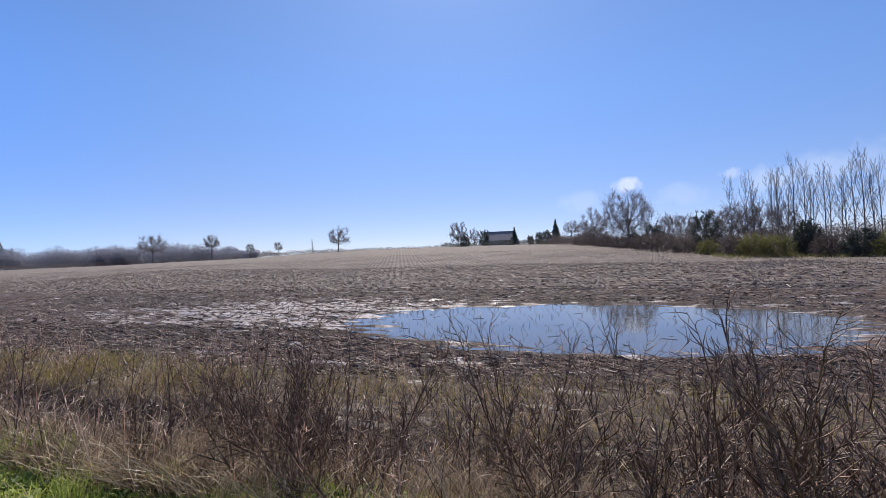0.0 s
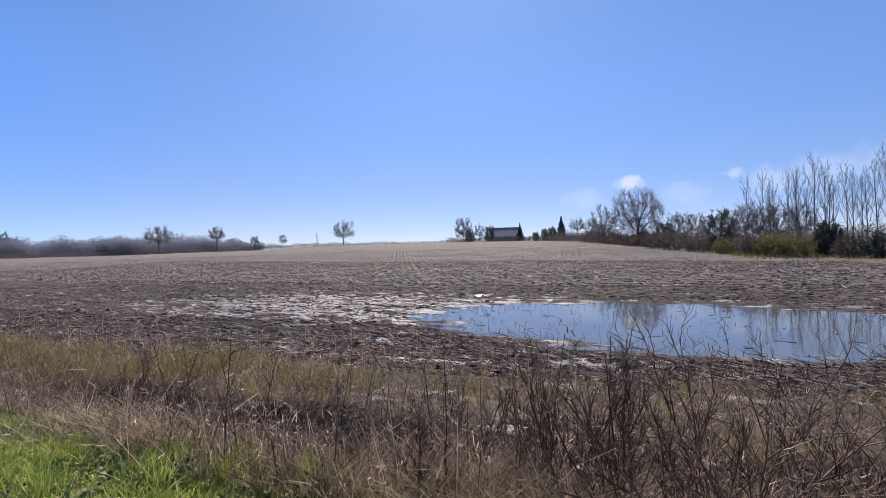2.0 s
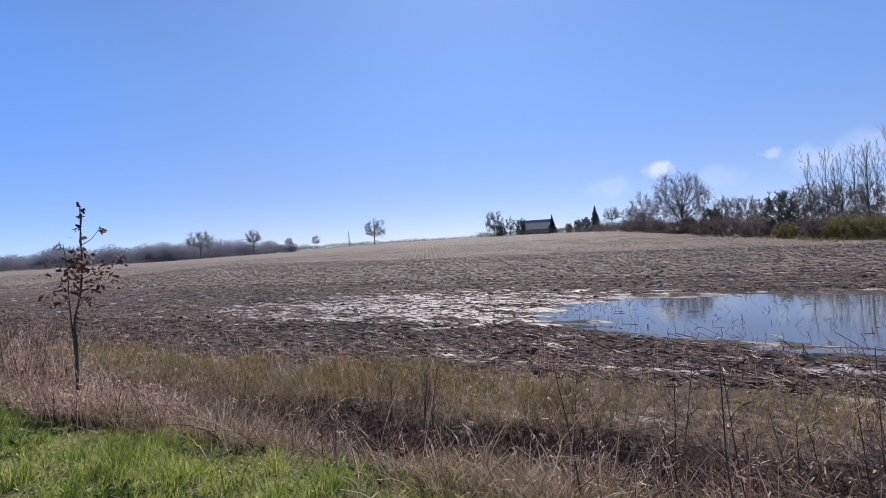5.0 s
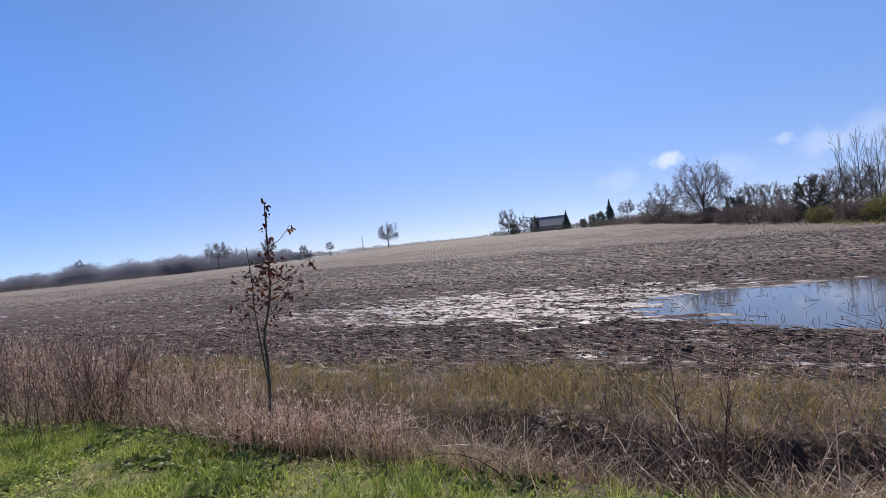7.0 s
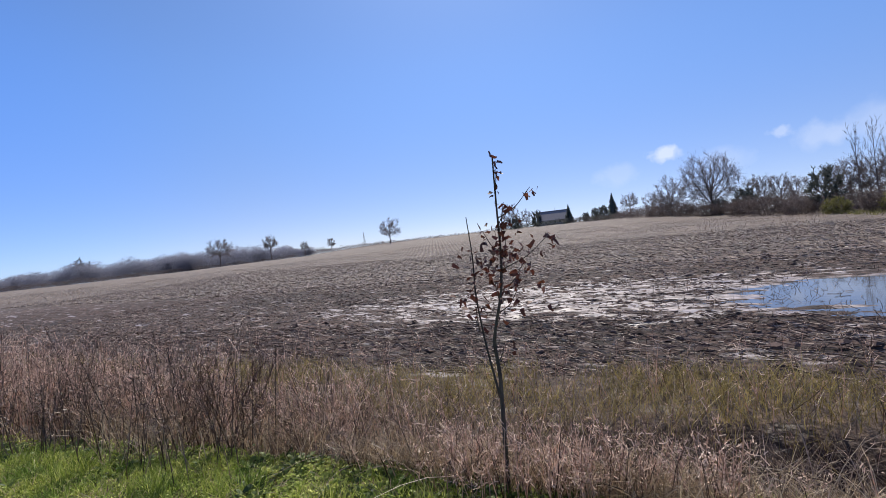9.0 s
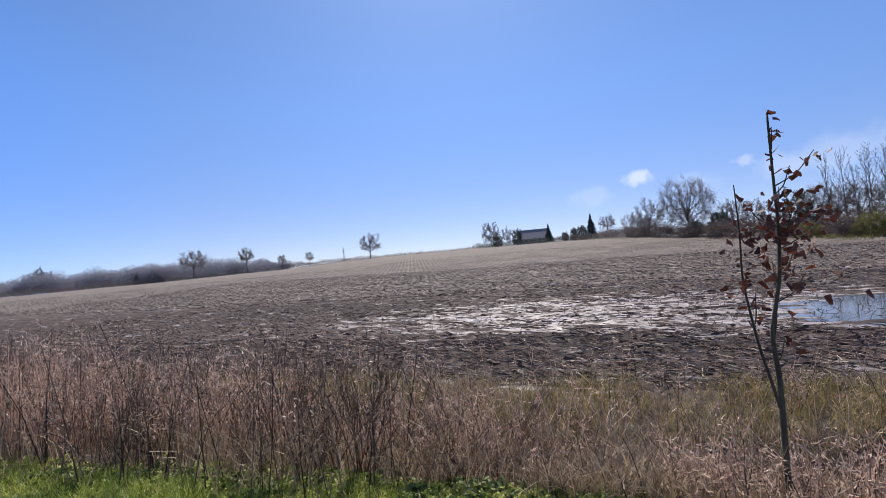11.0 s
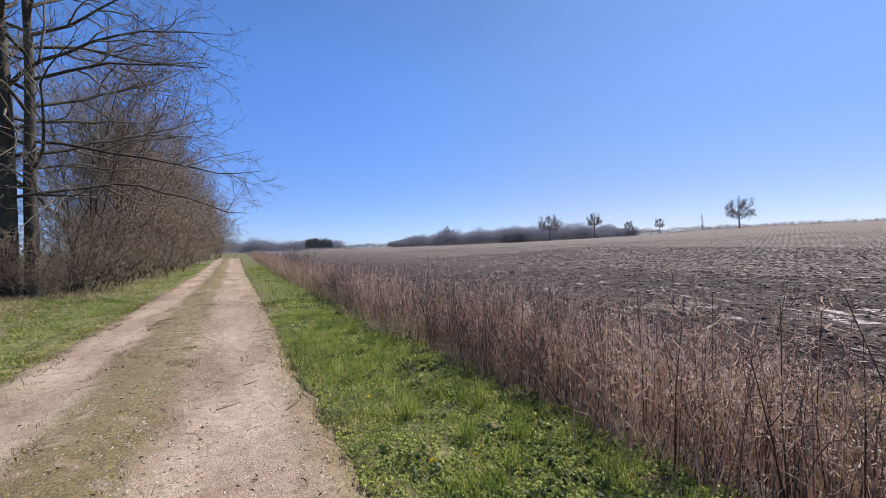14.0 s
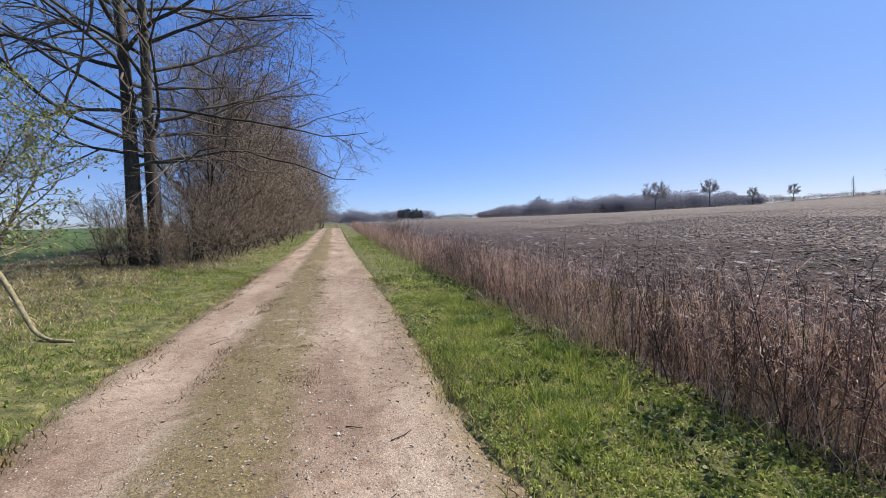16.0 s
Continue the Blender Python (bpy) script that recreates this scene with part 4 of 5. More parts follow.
dark_x, dark_y = scatter(480, 8.7, 19, -7, 9, keep=lambda x, y: 0.3 + 0.7 * (np.abs(pond_d(x, y) - 0.95) < 0.3))
p0 = np.stack([dark_x, dark_y, np.maximum(land(dark_x, dark_y), POND_Z) - 0.03], 1)
d = lean(len(p0), 0.9) * RNG.uniform(0.05, 0.3, len(p0))[:, None]
dk = [strands(p0, p0 + d * 0.5 + RNG.normal(0, 0.03, p0.shape), p0 + d, 0.012, 2, 3, 0.4)]
n = 150
fx, fy = scatter(n, 9, 18.5, -6, 8.5)
f0 = np.stack([fx, fy, np.full(n, POND_Z + 0.004)], 1)
a = RNG.normal(np.pi / 2, 0.6, n)
fd = np.stack([np.cos(a), np.sin(a), 0.02 * np.ones(n)], 1) * (0.04 + 0.34 * RNG.random(n) ** 2)[:, None]
dk.append(strands(f0, f0 + fd * 0.5 + RNG.normal(0, 0.02, f0.shape) * np.array([1, 1, 0]), f0 + fd, 0.012, 2, 3, 0.6))
stuff("floating_stalks", dk, M_BRIAR, "dark wet stalks standing and floating in the pool", "stalks")


def furrow_side(x, y):
    """More on the shaded side of each furrow, in broken runs along it."""
    return np.clip(0.12 + 1.1 * sstep(-0.1, 0.8, np.sin(x * 8.4 + 2.5 * fbm(x * 0.3, y * 0.15) + 1.0)) * sstep(0.36, 0.62, fbm(x * 1.2, y * 0.35)), 0, 1)


stuff("wet_stalks", [
    lying(42000, 9, 22, -8, 26, 0.24, 0.014, lambda x, y: furrow_side(x, y) * wetness(x, y) * (pond_d(x, y) > 0.97), 0.06, 0.3),
    lying(9000, 6.9, 11, -8, 30, 0.26, 0.014, lambda x, y: 1.0 * (pond_d(x, y) > 0.98), 0.2),
    lying(500, 9, 18, -6, 8, 0.3, 0.014, lambda x, y: sstep(0.6, 1.0, pond_d(x, y)), 0.4),
], M_CLOD, "dark soaked stalks strewn over the wet mud", "stalks")


def clods(n, x0, x1, y0, y1, size, keep=None):
    x, y = scatter(n, x0, x1, y0, y1, keep=keep)
    k = len(x)
    s = size * RNG.uniform(0.35, 1.5, k)
    c = rooted(x, y, 0.0)
    o = np.array([[1, 0, 0], [0, 1, 0], [-1, 0, 0], [0, -1, 0], [0, 0, 0.75], [0.1, 0.1, -0.5]], float)
    v = c[:, None] + (o[None] + RNG.normal(0, 0.22, (k, 6, 3))) * s[:, None, None] * np.array([0.75, 1.7, 0.75])
    t = np.array([[0, 1, 4], [1, 2, 4], [2, 3, 4], [3, 0, 4], [1, 0, 5], [2, 1, 5], [3, 2, 5], [0, 3, 5]])
    return v.reshape(-1, 3), (np.arange(k)[:, None, None] * 6 + t[None]).reshape(-1, 3)


def away_from_pool(x, y):
    return (1 - 0.35 * wetness(x, y)) * (pond_d(x, y) > 0.98)


stuff("soil_clods", [
    clods(52000, 7.0, 27, -12, 42, 0.034, lambda x, y: away_from_pool(x, y) * (0.35 + 0.65 * furrow_side(x, y))),
    clods(3500, 7.0, 27, -12, 42, 0.065, away_from_pool),
    clods(14000, 24, 60, -25, 75, 0.07),
], M_CLOD, "dark crumbled clods of ploughed soil", "soil")


def pebbles(n, x0, x1, y0, y1, size, keep=None):
    x, y = scatter(n, x0, x1, y0, y1, keep=keep)
    k = len(x)
    s = size * (0.25 + 0.75 * RNG.random(k) ** 3)
    c = np.stack([x, y, track_height(x, y) + 0.1 * s], 1)
    o = np.array([[1, 0, 0], [0, 1, 0], [-1, 0, 0], [0, -1, 0], [0, 0, 0.6], [0, 0, -0.6]], float)
    v = c[:, None] + (o[None] + RNG.normal(0, 0.2, (k, 6, 3))) * s[:, None, None]
    t = np.array([[0, 1, 4], [1, 2, 4], [2, 3, 4], [3, 0, 4], [1, 0, 5], [2, 1, 5], [3, 2, 5], [0, 3, 5]])
    return v.reshape(-1, 3), (np.arange(k)[:, None, None] * 6 + t[None]).reshape(-1, 3)


stuff("gravel", [
    pebbles(30000, -2.6, 0.95, 16.5, 30, 0.011),
    pebbles(4500, -0.75, -0.05, 16.5, 34, 0.018),
    pebbles(2500, 0.5, 0.95, 16.5, 30, 0.016),
], M_STONE, "small loose pale stones on the gravel track", "gravel")


def flakes(n, keep):
    """Dry leaf scraps and crumbs of bark lying on the track."""
    x, y = scatter(n, -2.5, 0.95, 16.5, 34, keep=keep)
    k = len(x)
    p0 = np.stack([x, y, track_height(x, y) + 0.004], 1)
    a = RNG.uniform(0, 2 * np.pi, k)
    ln = RNG.uniform(0.008, 0.032, k)[:, None]
    d = np.stack([np.cos(a), np.sin(a), RNG.uniform(0.0, 0.35, k)], 1) * ln
    return strands(p0, p0 + d * 0.5 + np.array([0, 0, 0.004]), p0 + d, ln[:, 0] * 0.45, 2, 2, 0.5)


stuff("leaf_litter", [flakes(9000, lambda x, y: 0.06 + 0.9 * sstep(0.5, 0.68, fbm(x * 1.5 + 2, y * 0.9)) * sstep(0.0, 0.35, x) + 0.8 * median(x, y))], M_LITTER, "dry brown leaf scraps scattered on the gravel", "leaf litter")


def stone(x, y, s, seed):
    bm = bmesh.new()
    bmesh.ops.create_icosphere(bm, subdivisions=2, radius=s)
    rng = np.random.default_rng(seed)
    ph = rng.uniform(0, 6, 3)
    for v in bm.verts:
        k = 1 + 0.18 * math.sin(v.co.x / s * 2 + ph[0]) + 0.15 * math.sin(v.co.y / s * 3 + ph[1])
        v.co = Vector((v.co.x * k * 1.25, v.co.y * k * 0.8, v.co.z * (0.42 + 0.1 * k)))
    me = bpy.data.meshes.new("stone")
    bm.to_mesh(me)
    bm.free()
    me.materials.append(M_STONE)
    ob = tagged(new("stone", me), "pale rounded stone lying on the gravel track", "stone", "stones on the track")
    ob.matrix_world = pose(x, y, float(track_height(np.array(x), np.array(y))) + 0.2 * s, 0, 0, 40 * seed)


for k, (sx, sy, s) in enumerate(((-0.107, 22.97, 0.03), (-0.16, 21.3, 0.018), (-0.05, 20.95, 0.016), (-0.3, 21.9, 0.016))):
    stone(sx, sy, s, k + 1)


def pipe(pts, r0, r1, sides=8, knobbly=0.0):
    """A bent tapered rod through some points, closed at both ends."""
    pts = np.array(pts, float)
    t = np.linspace(0, len(pts) - 1, 6 * len(pts))
    c = np.stack([np.interp(t, np.arange(len(pts)), pts[:, k]) for k in range(3)], 1)
    for _ in range(4):
        c[1:-1] = 0.25 * c[:-2] + 0.5 * c[1:-1] + 0.25 * c[2:]
    n = len(c)
    rr = np.linspace(r0, r1, n) * (1 + knobbly * np.sin(np.arange(n) * 1.7))
    d = np.gradient(c, axis=0)
    d /= np.linalg.norm(d, axis=1, keepdims=True)
    u = np.cross(d, np.array([0.83, 0.47, 0.3]))
    u /= np.linalg.norm(u, axis=1, keepdims=True)
    w = np.cross(d, u)
    an = np.arange(sides) * 2 * np.pi / sides
    v = c[:, None] + (np.cos(an)[None, :, None] * u[:, None] + np.sin(an)[None, :, None] * w[:, None]) * rr[:, None, None]
    i, k = np.meshgrid(np.arange(n - 1), np.arange(sides), indexing="ij")
    q = np.stack([i * sides + k, i * sides + (k + 1) % sides, (i + 1) * sides + (k + 1) % sides, (i + 1) * sides + k], -1).reshape(-1, 4)
    caps = np.array([np.arange(sides)[::-1], (n - 1) * sides + np.arange(sides)])
    return v.reshape(-1, 3), [q, caps]


def stick(pts, radius, name, label, category, group="", wood=None):
    """A bent twig or branch through some points."""
    v, f = pipe(pts, radius, radius * 0.45, 8, 0.12)
    return tagged(new(name, mesh_from(name, v, f, wood or M_DEADWOOD, True)), label, category, group)


stick([(-5.2, 25.6, 1.5), (-4.75, 25.3, 1.2), (-4.35, 25.0, 0.85), (-4.1, 24.85, 0.48), (-3.93, 24.75, 0.2), (-3.72, 24.65, 0.10), (-3.42, 24.58, 0.08)], 0.042, "fallen_branch", "crooked pale fallen branch propped in the verge", "branch")
for x0, y0, x1, y1 in ((-0.05, 20.4, 0.16, 20.52), (0.38, 24.3, 0.42, 24.9), (0.5, 24.5, 0.62, 24.56), (-0.1, 21.4, 0.02, 21.35), (0.2, 21.1, 0.36, 21.2), (-1.75, 24.2, -1.6, 24.4), (0.55, 20.0, 0.7, 20.25)):
    z0, z1 = (float(track_height(np.array(a), np.array(b))) + 0.006 for a, b in ((x0, y0), (x1, y1)))
    mx, my = (x0 + x1) / 2 + 0.02, (y0 + y1) / 2 - 0.02
    stick([(x0, y0, z0), (mx, my, (z0 + z1) / 2 + 0.006), (x1, y1, z1)], 0.0045, "stick", "thin dark twig lying on the gravel track", "twig", "twigs on the track", M_BARK)


# ---- the red-leaved sapling ----
def sapling(x, y):
    """A whip of a tree: bent leader, a thinner second stem, side shoots, and leaves in loose bunches."""
    rng = np.random.default_rng(5)
    across = np.array([0.393, -0.919, 0.0])
    base = np.array([x, y, float(land(x, y))])

    def spot(u, h, deep=0.0):
        h = h * 0.915
        u = u + 0.03 * h
        return base + across * u + np.array([0.919, 0.393, 0]) * deep + np.array([0, 0, h])

    tree = tagged(new("sapling"), "slender young tree with a few clinging dry red leaves", "sapling")

    v, f = pipe([spot(0, -0.05), spot(0.0, 0.6), spot(0.0, 0.9), spot(-0.03, 1.15), spot(0.05, 1.5), spot(0.07, 1.8), spot(0.06, 2.15), spot(0.055, 2.56)], 0.017, 0.0055)
    part("trunk", mesh_from("trunk", v, f, M_BARK, True), tree)
    v, f = pipe([spot(-0.01, 0.7), spot(-0.08, 1.1, 0.04), spot(-0.13, 1.5, 0.06), spot(-0.13, 1.8, 0.05), spot(-0.16, 2.12, 0.03)], 0.009, 0.003)
    part("stem", mesh_from("stem", v, f, M_BARK, True), tree)
    bunches = ((0.065, 2.54, 0.015, 4), (0.075, 2.44, 0.022, 7), (0.06, 2.28, 0.02, 5), (0.10, 2.17, 0.025, 5), (0.09, 2.05, 0.025, 7), (0.30, 2.27, 0.025, 6), (-0.04, 1.97, 0.025, 5), (0.10, 1.89, 0.075, 60), (0.05, 1.80, 0.05, 24), (0.43, 1.90, 0.04, 12),
               (0.235, 1.69, 0.08, 38), (-0.12, 1.80, 0.05, 14), (-0.13, 1.59, 0.075, 26), (0.01, 1.58, 0.08, 20), (-0.14, 1.40, 0.06, 12), (0.16, 1.5, 0.08, 12), (0.0, 1.25, 0.08, 8), (0.05, 1.1, 0.07, 6))
    heart = []
    for u, h, spread, n in bunches:
        deep = rng.normal(0, 0.06) * (abs(u - 0.06) > 0.03)
        hb = h - 0.12 - 0.25 * abs(u - 0.05)
        stem_u = -0.12 if u < -0.08 else float(np.interp(hb, (0.9, 1.15, 1.5, 1.8, 2.56), (0, -0.03, 0.05, 0.07, 0.055)))
        if abs(u - stem_u) > 0.015:
            v, f = pipe([spot(stem_u, hb), spot((u * 1.2 + stem_u) / 2.2, (h + hb) / 2 - 0.02, deep * 0.6), spot(u, h + 0.03, deep)], 0.0045, 0.0022, 5)
            part("shoot", mesh_from("shoot", v, f, M_BARK, True), tree)
        heart.append(spot(u, h, deep) + rng.normal(0, spread, (n, 3)))
    c = np.concatenate(heart)
    d = rng.normal(0, 1, c.shape)
    d[:, 2] -= 0.5
    d /= np.linalg.norm(d, axis=1, keepdims=True)
    size = rng.uniform(0.032, 0.066, len(c))[:, None]
    v, f = strands(c, c + d * size * 0.5 + rng.normal(0, 0.009, c.shape), c + d * size, size[:, 0] * 0.62, 2, 2, 0.45)
    part("leaves", mesh_from("leaves", v, [f], M_RUST), tree, "dry reddish-brown leaves")


sapling(3.29, 11.02)

# ---- trees beside the track ----
twin, _ = bare_tree("tree", 31, [(0.0, 0.0, (0.01, 0, 1), 15.5, 0.235), (0.48, 0.12, (0.014, 0.01, 1), 14.5, 0.205)], BIG,
                    "tall leafless twin-stemmed tree with long spreading boughs", "tree", (-6.05, 33.2, float(land(-6.05, 33.2))), M_BARK, 2, M_BOUGH, 0.0045)

HEDGE = ((8, 0.06, 0.04, (14, 16), 0.1, 0.5, 52, 0.5), (6, 0.15, 0.06, (8, 10), 0.15, 0.45, 45), (4, 0.2, 0.03, (4, 5), 0.2, 0.5, 45), (2, 0.22, 0.02, (1, 2), 0.2, 0.6, 45), (1, 0.2, 0.0, 0, 0.2, 0.5, 40))


def hedge_tree(seed, height, stems, label, spread=0.28, plan=HEDGE, radius=0.07, width=0.5):
    rng = np.random.default_rng(seed)
    rows = []
    for k in range(stems):
        a = rng.uniform(0, 2 * np.pi)
        rows.append((rng.normal(0, width), rng.normal(0, width), (spread * math.cos(a), spread * math.sin(a), 1), height * rng.uniform(0.7, 1.05), radius * rng.uniform(0.6, 1.2)))
    ob, _ = bare_tree("hedgerow_tree", seed, rows, plan, label, "tree", (0, 0, 0), M_BARK, 2, M_TWIG, 0.0065)
    ob["group"] = "hedgerow along the track"
    return ob


H1 = hedge_tree(41, 9.5, 4, "tall leafless hedgerow tree with dense brown twigs")
H2 = hedge_tree(42, 8.0, 5, "leafless hedgerow tree with reddish-brown twigs")
LOW = ((6, 0.12, 0.06, (9, 11), 0.05, 0.5, 40), (5, 0.16, 0.05, (6, 7), 0.15, 0.45, 40), (3, 0.2, 0.02, (2, 3), 0.2, 0.5, 40), (2, 0.2, 0.0, 0, 0.2, 0.5, 40))
H3 = hedge_tree(43, 3.2, 9, "low leafless thicket of tangled brown stems", 0.5, LOW, 0.028, 0.5)
for ob, x, y in ((H1, -6.2, 40.0), (H2, -5.6, 46.0), (H3, -5.3, 36.2)):
    ob.location = (x, y, float(land(x, y)))
for k, (ob, x, y, s) in enumerate(((H1, -5.9, 43.0, 1.1), (H1, -5.4, 50.0, 1.0), (H2, -6.2, 54.0, 1.1), (H1, -5.3, 58.0, 1.0), (H2, -5.4, 63.0, 1.1), (H1, -5.2, 68.5, 1.1), (H2, -5.0, 75.0, 1.1), (H1, -4.6, 82.0, 1.0), (H2, -3.6, 90.0, 1.0), (H1, -2.0, 97.0, 0.9),
                                   (H3, -4.9, 38.4, 1.0), (H3, -4.8, 41.2, 1.2), (H3, -4.7, 44.5, 1.1), (H3, -4.5, 48.5, 1.2), (H3, -4.4, 53.0, 1.2), (H3, -4.3, 58.0, 1.2), (H3, -4.2, 64.0, 1.3), (H3, -4.0, 71.0, 1.3), (H3, -3.7, 79.0, 1.3), (H3, -3.0, 87.0, 1.3), (H3, -5.4, 34.1, 0.5), (H3, -4.9, 35.8, 0.8), (H3, -6.5, 32.8, 0.6), (H3, -5.7, 32.9, 0.62))):
    c = copy_thing(ob, pose(x, y, float(land(x, y)), 0, 0, 61 * k))
    c.scale = (s, s, s)


def leafing_bush(seed, height, at, label):
    """A bush whose twigs carry small fresh leaves."""
    rng = np.random.default_rng(seed)
    plan = ((8, 0.12, 0.02, (10, 12), 0.15, 0.5, 50), (5, 0.16, 0.02, (6, 8), 0.15, 0.45, 45), (4, 0.2, 0.0, (3, 4), 0.2, 0.45, 40), (3, 0.2, 0.0, 0, 0.2, 0.5, 40))
    rows = [(rng.normal(0, 0.3), rng.normal(0, 0.3), (0.45 * math.cos(a), 0.45 * math.sin(a), 1), height * rng.uniform(0.7, 1.1), 0.05) for a in np.linspace(0, 6.28, 6)[:5]]
    ob, segs = bare_tree("leafing_bush", seed, rows, plan, label, "bush", at, M_BARK, 1, M_TWIG, 0.004)
    tips = segs[segs[:, 8] >= 2]
    tips = np.repeat(tips, 2, 0)
    tips = tips[rng.random(len(tips)) < 0.5]
    c = tips[:, 3:6] + rng.normal(0, 0.04, (len(tips), 3))
    d = rng.normal(0, 1, c.shape)
    d /= np.linalg.norm(d, axis=1, keepdims=True)
    s = rng.uniform(0.04, 0.075, len(c))[:, None]
    v, f = strands(c, c + d * s * 0.5, c + d * s, s[:, 0] * 0.7, 1, 2, 0.6)
    part("leaves", mesh_from("leaves", v, [f], M_BUD), ob, "small pale green spring leaves")
    return ob


leafing_bush(51, 4.6, (-7.3, 28.6, 0.4), "spreading bush just coming into pale green leaf")
leafing_bush(52, 4.0, (-10.6, 31.0, 0.35), "bush with thin twigs and fresh pale leaves")

# ---- trees on the skyline ----
def bezier(a, b, c, f):
    return a * (1 - f) ** 2 + 2 * b * f * (1 - f) + c * f ** 2


def domed_tree(name, seed, height, width, bole, at, label, category="tree", limbs=16, fine=0.05, wood=None, twigs=None, kids=16, stems=1, group=""):
    """A rounded leafless crown: limbs that fan out to a dome, boughs on the limbs and twigs on the boughs."""
    rng = np.random.default_rng(seed)
    z0 = bole * height
    zc = z0 + 0.40 * (height - z0)
    reach = np.array([width / 2, width / 2, height - zc])
    k = np.arange(limbs) + 0.5
    up = 1 - 1.5 * k / limbs
    an = 2.39996 * k + rng.uniform(0, 6)
    flat = np.sqrt(np.maximum(1 - up ** 2, 0))
    way = np.stack([np.cos(an) * flat, np.sin(an) * flat, up], 1)
    end = np.array([0, 0, zc]) + way * reach * rng.uniform(0.62, 0.88, limbs)[:, None]
    foot = np.zeros((limbs, 3))
    if stems > 1:
        foot[:, :2] = way[:, :2] * width * 0.10
    foot[:, 2] = (z0 + (0.45 * height - z0) * rng.uniform(0, 1, limbs) ** 1.5) * (stems == 1)
    mid = foot + (end - foot) * np.array([0.62, 0.62, 0.5]) + np.array([0, 0, 0.03]) * height + rng.normal(0, 0.02, foot.shape) * height
    girth = height * 0.016
    wood_bits = [strands(foot, mid, end, girth * rng.uniform(0.7, 1.2, limbs), 5, 4, 0.15, rng)]
    if stems == 1:
        wood_bits.append(tubes([(0, 0, -0.3, 0, 0, z0, height * 0.022, height * 0.016), (0, 0, z0, 0.01 * height, 0, 0.55 * height, height * 0.016, height * 0.006)]))
        wood_bits = [wood_bits[0]] + [(wood_bits[1][0], f) for f in wood_bits[1][1]]
    # boughs reach out from the limbs to fill the dome evenly
    f = np.linspace(0.3, 1.0, 9)[None, :, None]
    pool = bezier(foot[:, None], mid[:, None], end[:, None], f).reshape(-1, 3)
    n = limbs * 14
    u = rng.uniform(-0.75, 1, n)
    an = rng.uniform(0, 2 * np.pi, n)
    fl = np.sqrt(1 - u ** 2)
    way = np.stack([np.cos(an) * fl, np.sin(an) * fl, u], 1)
    way = way * (1 + 0.10 * np.sin(3 * an + seed) + 0.08 * np.sin(5 * u + 2 * an))[:, None]
    b = np.array([0, 0, zc]) + way * reach * (rng.uniform(0.15, 1.0, n) ** 0.45 * 0.94)[:, None]
    b[:, 2] = np.maximum(b[:, 2], 0.1 * height * (stems == 1))
    gap = np.linalg.norm(b[:, None] - np.array([0, 0, 0.10 * height]) - pool[None], axis=2)
    a = pool[np.argmin(gap, 1)]
    m = (a + b) / 2 + rng.normal(0, 0.012, a.shape) * height + np.array([0, 0, 0.008]) * height
    bits = [strands(a, m, b, np.maximum(fine * 1.5, girth * 0.3), 3, 3, 0.4, rng)]
    j = np.repeat(np.arange(n), kids)
    g = rng.uniform(0.3, 1.0, len(j))[:, None]
    c = bezier(a[j], m[j], b[j], g)
    o = way[j] * 0.6 + rng.normal(0, 0.7, c.shape) + np.array([0, 0, 0.15])
    d = c + o * (0.058 * (width + height) / 2 * rng.uniform(0.5, 1.3, len(j)))[:, None]
    bits.append(strands(c, (c + d) / 2 + rng.normal(0, 0.006, c.shape) * height, d, fine, 2, 2, 0.5, rng))
    tree = tagged(new(name), label, category, group)
    v, q = gather(wood_bits)
    part("trunk" if stems == 1 else "stems", mesh_from("trunk", v, q, wood or M_HAZYTREE, True), tree)
    v, q = gather(bits)
    part("crown", mesh_from("crown", v, q, twigs or M_HAZYTREE), tree)
    tree.location = at
    return tree


def at_land(x, y, dz=0.0):
    return (x, y, float(land(x, y)) + dz)


def at_bearing(b, d):
    return at_land(0.6 + d * math.sin(radians(b)), 3.5 + d * math.cos(radians(b)))


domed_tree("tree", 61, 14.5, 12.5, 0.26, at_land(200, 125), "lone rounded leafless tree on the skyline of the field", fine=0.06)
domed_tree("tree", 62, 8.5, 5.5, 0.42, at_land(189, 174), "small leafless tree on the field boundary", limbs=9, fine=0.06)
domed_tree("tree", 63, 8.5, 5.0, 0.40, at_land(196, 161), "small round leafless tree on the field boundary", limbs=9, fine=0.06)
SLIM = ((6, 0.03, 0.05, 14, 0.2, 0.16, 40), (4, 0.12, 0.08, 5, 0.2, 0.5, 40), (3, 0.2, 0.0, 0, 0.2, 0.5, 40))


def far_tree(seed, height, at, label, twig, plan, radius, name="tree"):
    return bare_tree(name, seed, [(0, 0, (0, 0, 1), height * 0.82, radius)], plan, label, "tree", at, M_HAZYTREE, 2, M_HAZYTREE, twig)[0]


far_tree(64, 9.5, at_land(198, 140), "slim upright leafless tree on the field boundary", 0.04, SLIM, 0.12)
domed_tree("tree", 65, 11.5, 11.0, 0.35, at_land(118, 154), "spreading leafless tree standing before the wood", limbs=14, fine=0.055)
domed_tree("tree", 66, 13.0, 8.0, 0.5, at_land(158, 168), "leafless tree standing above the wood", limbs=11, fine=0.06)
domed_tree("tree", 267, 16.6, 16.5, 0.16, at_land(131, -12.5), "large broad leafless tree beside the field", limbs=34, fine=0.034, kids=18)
domed_tree("tree", 68, 12.0, 10.0, 0.2, at_land(137, -3.5), "leafless tree with haze-tinted twigs beside the field", limbs=15, fine=0.036)
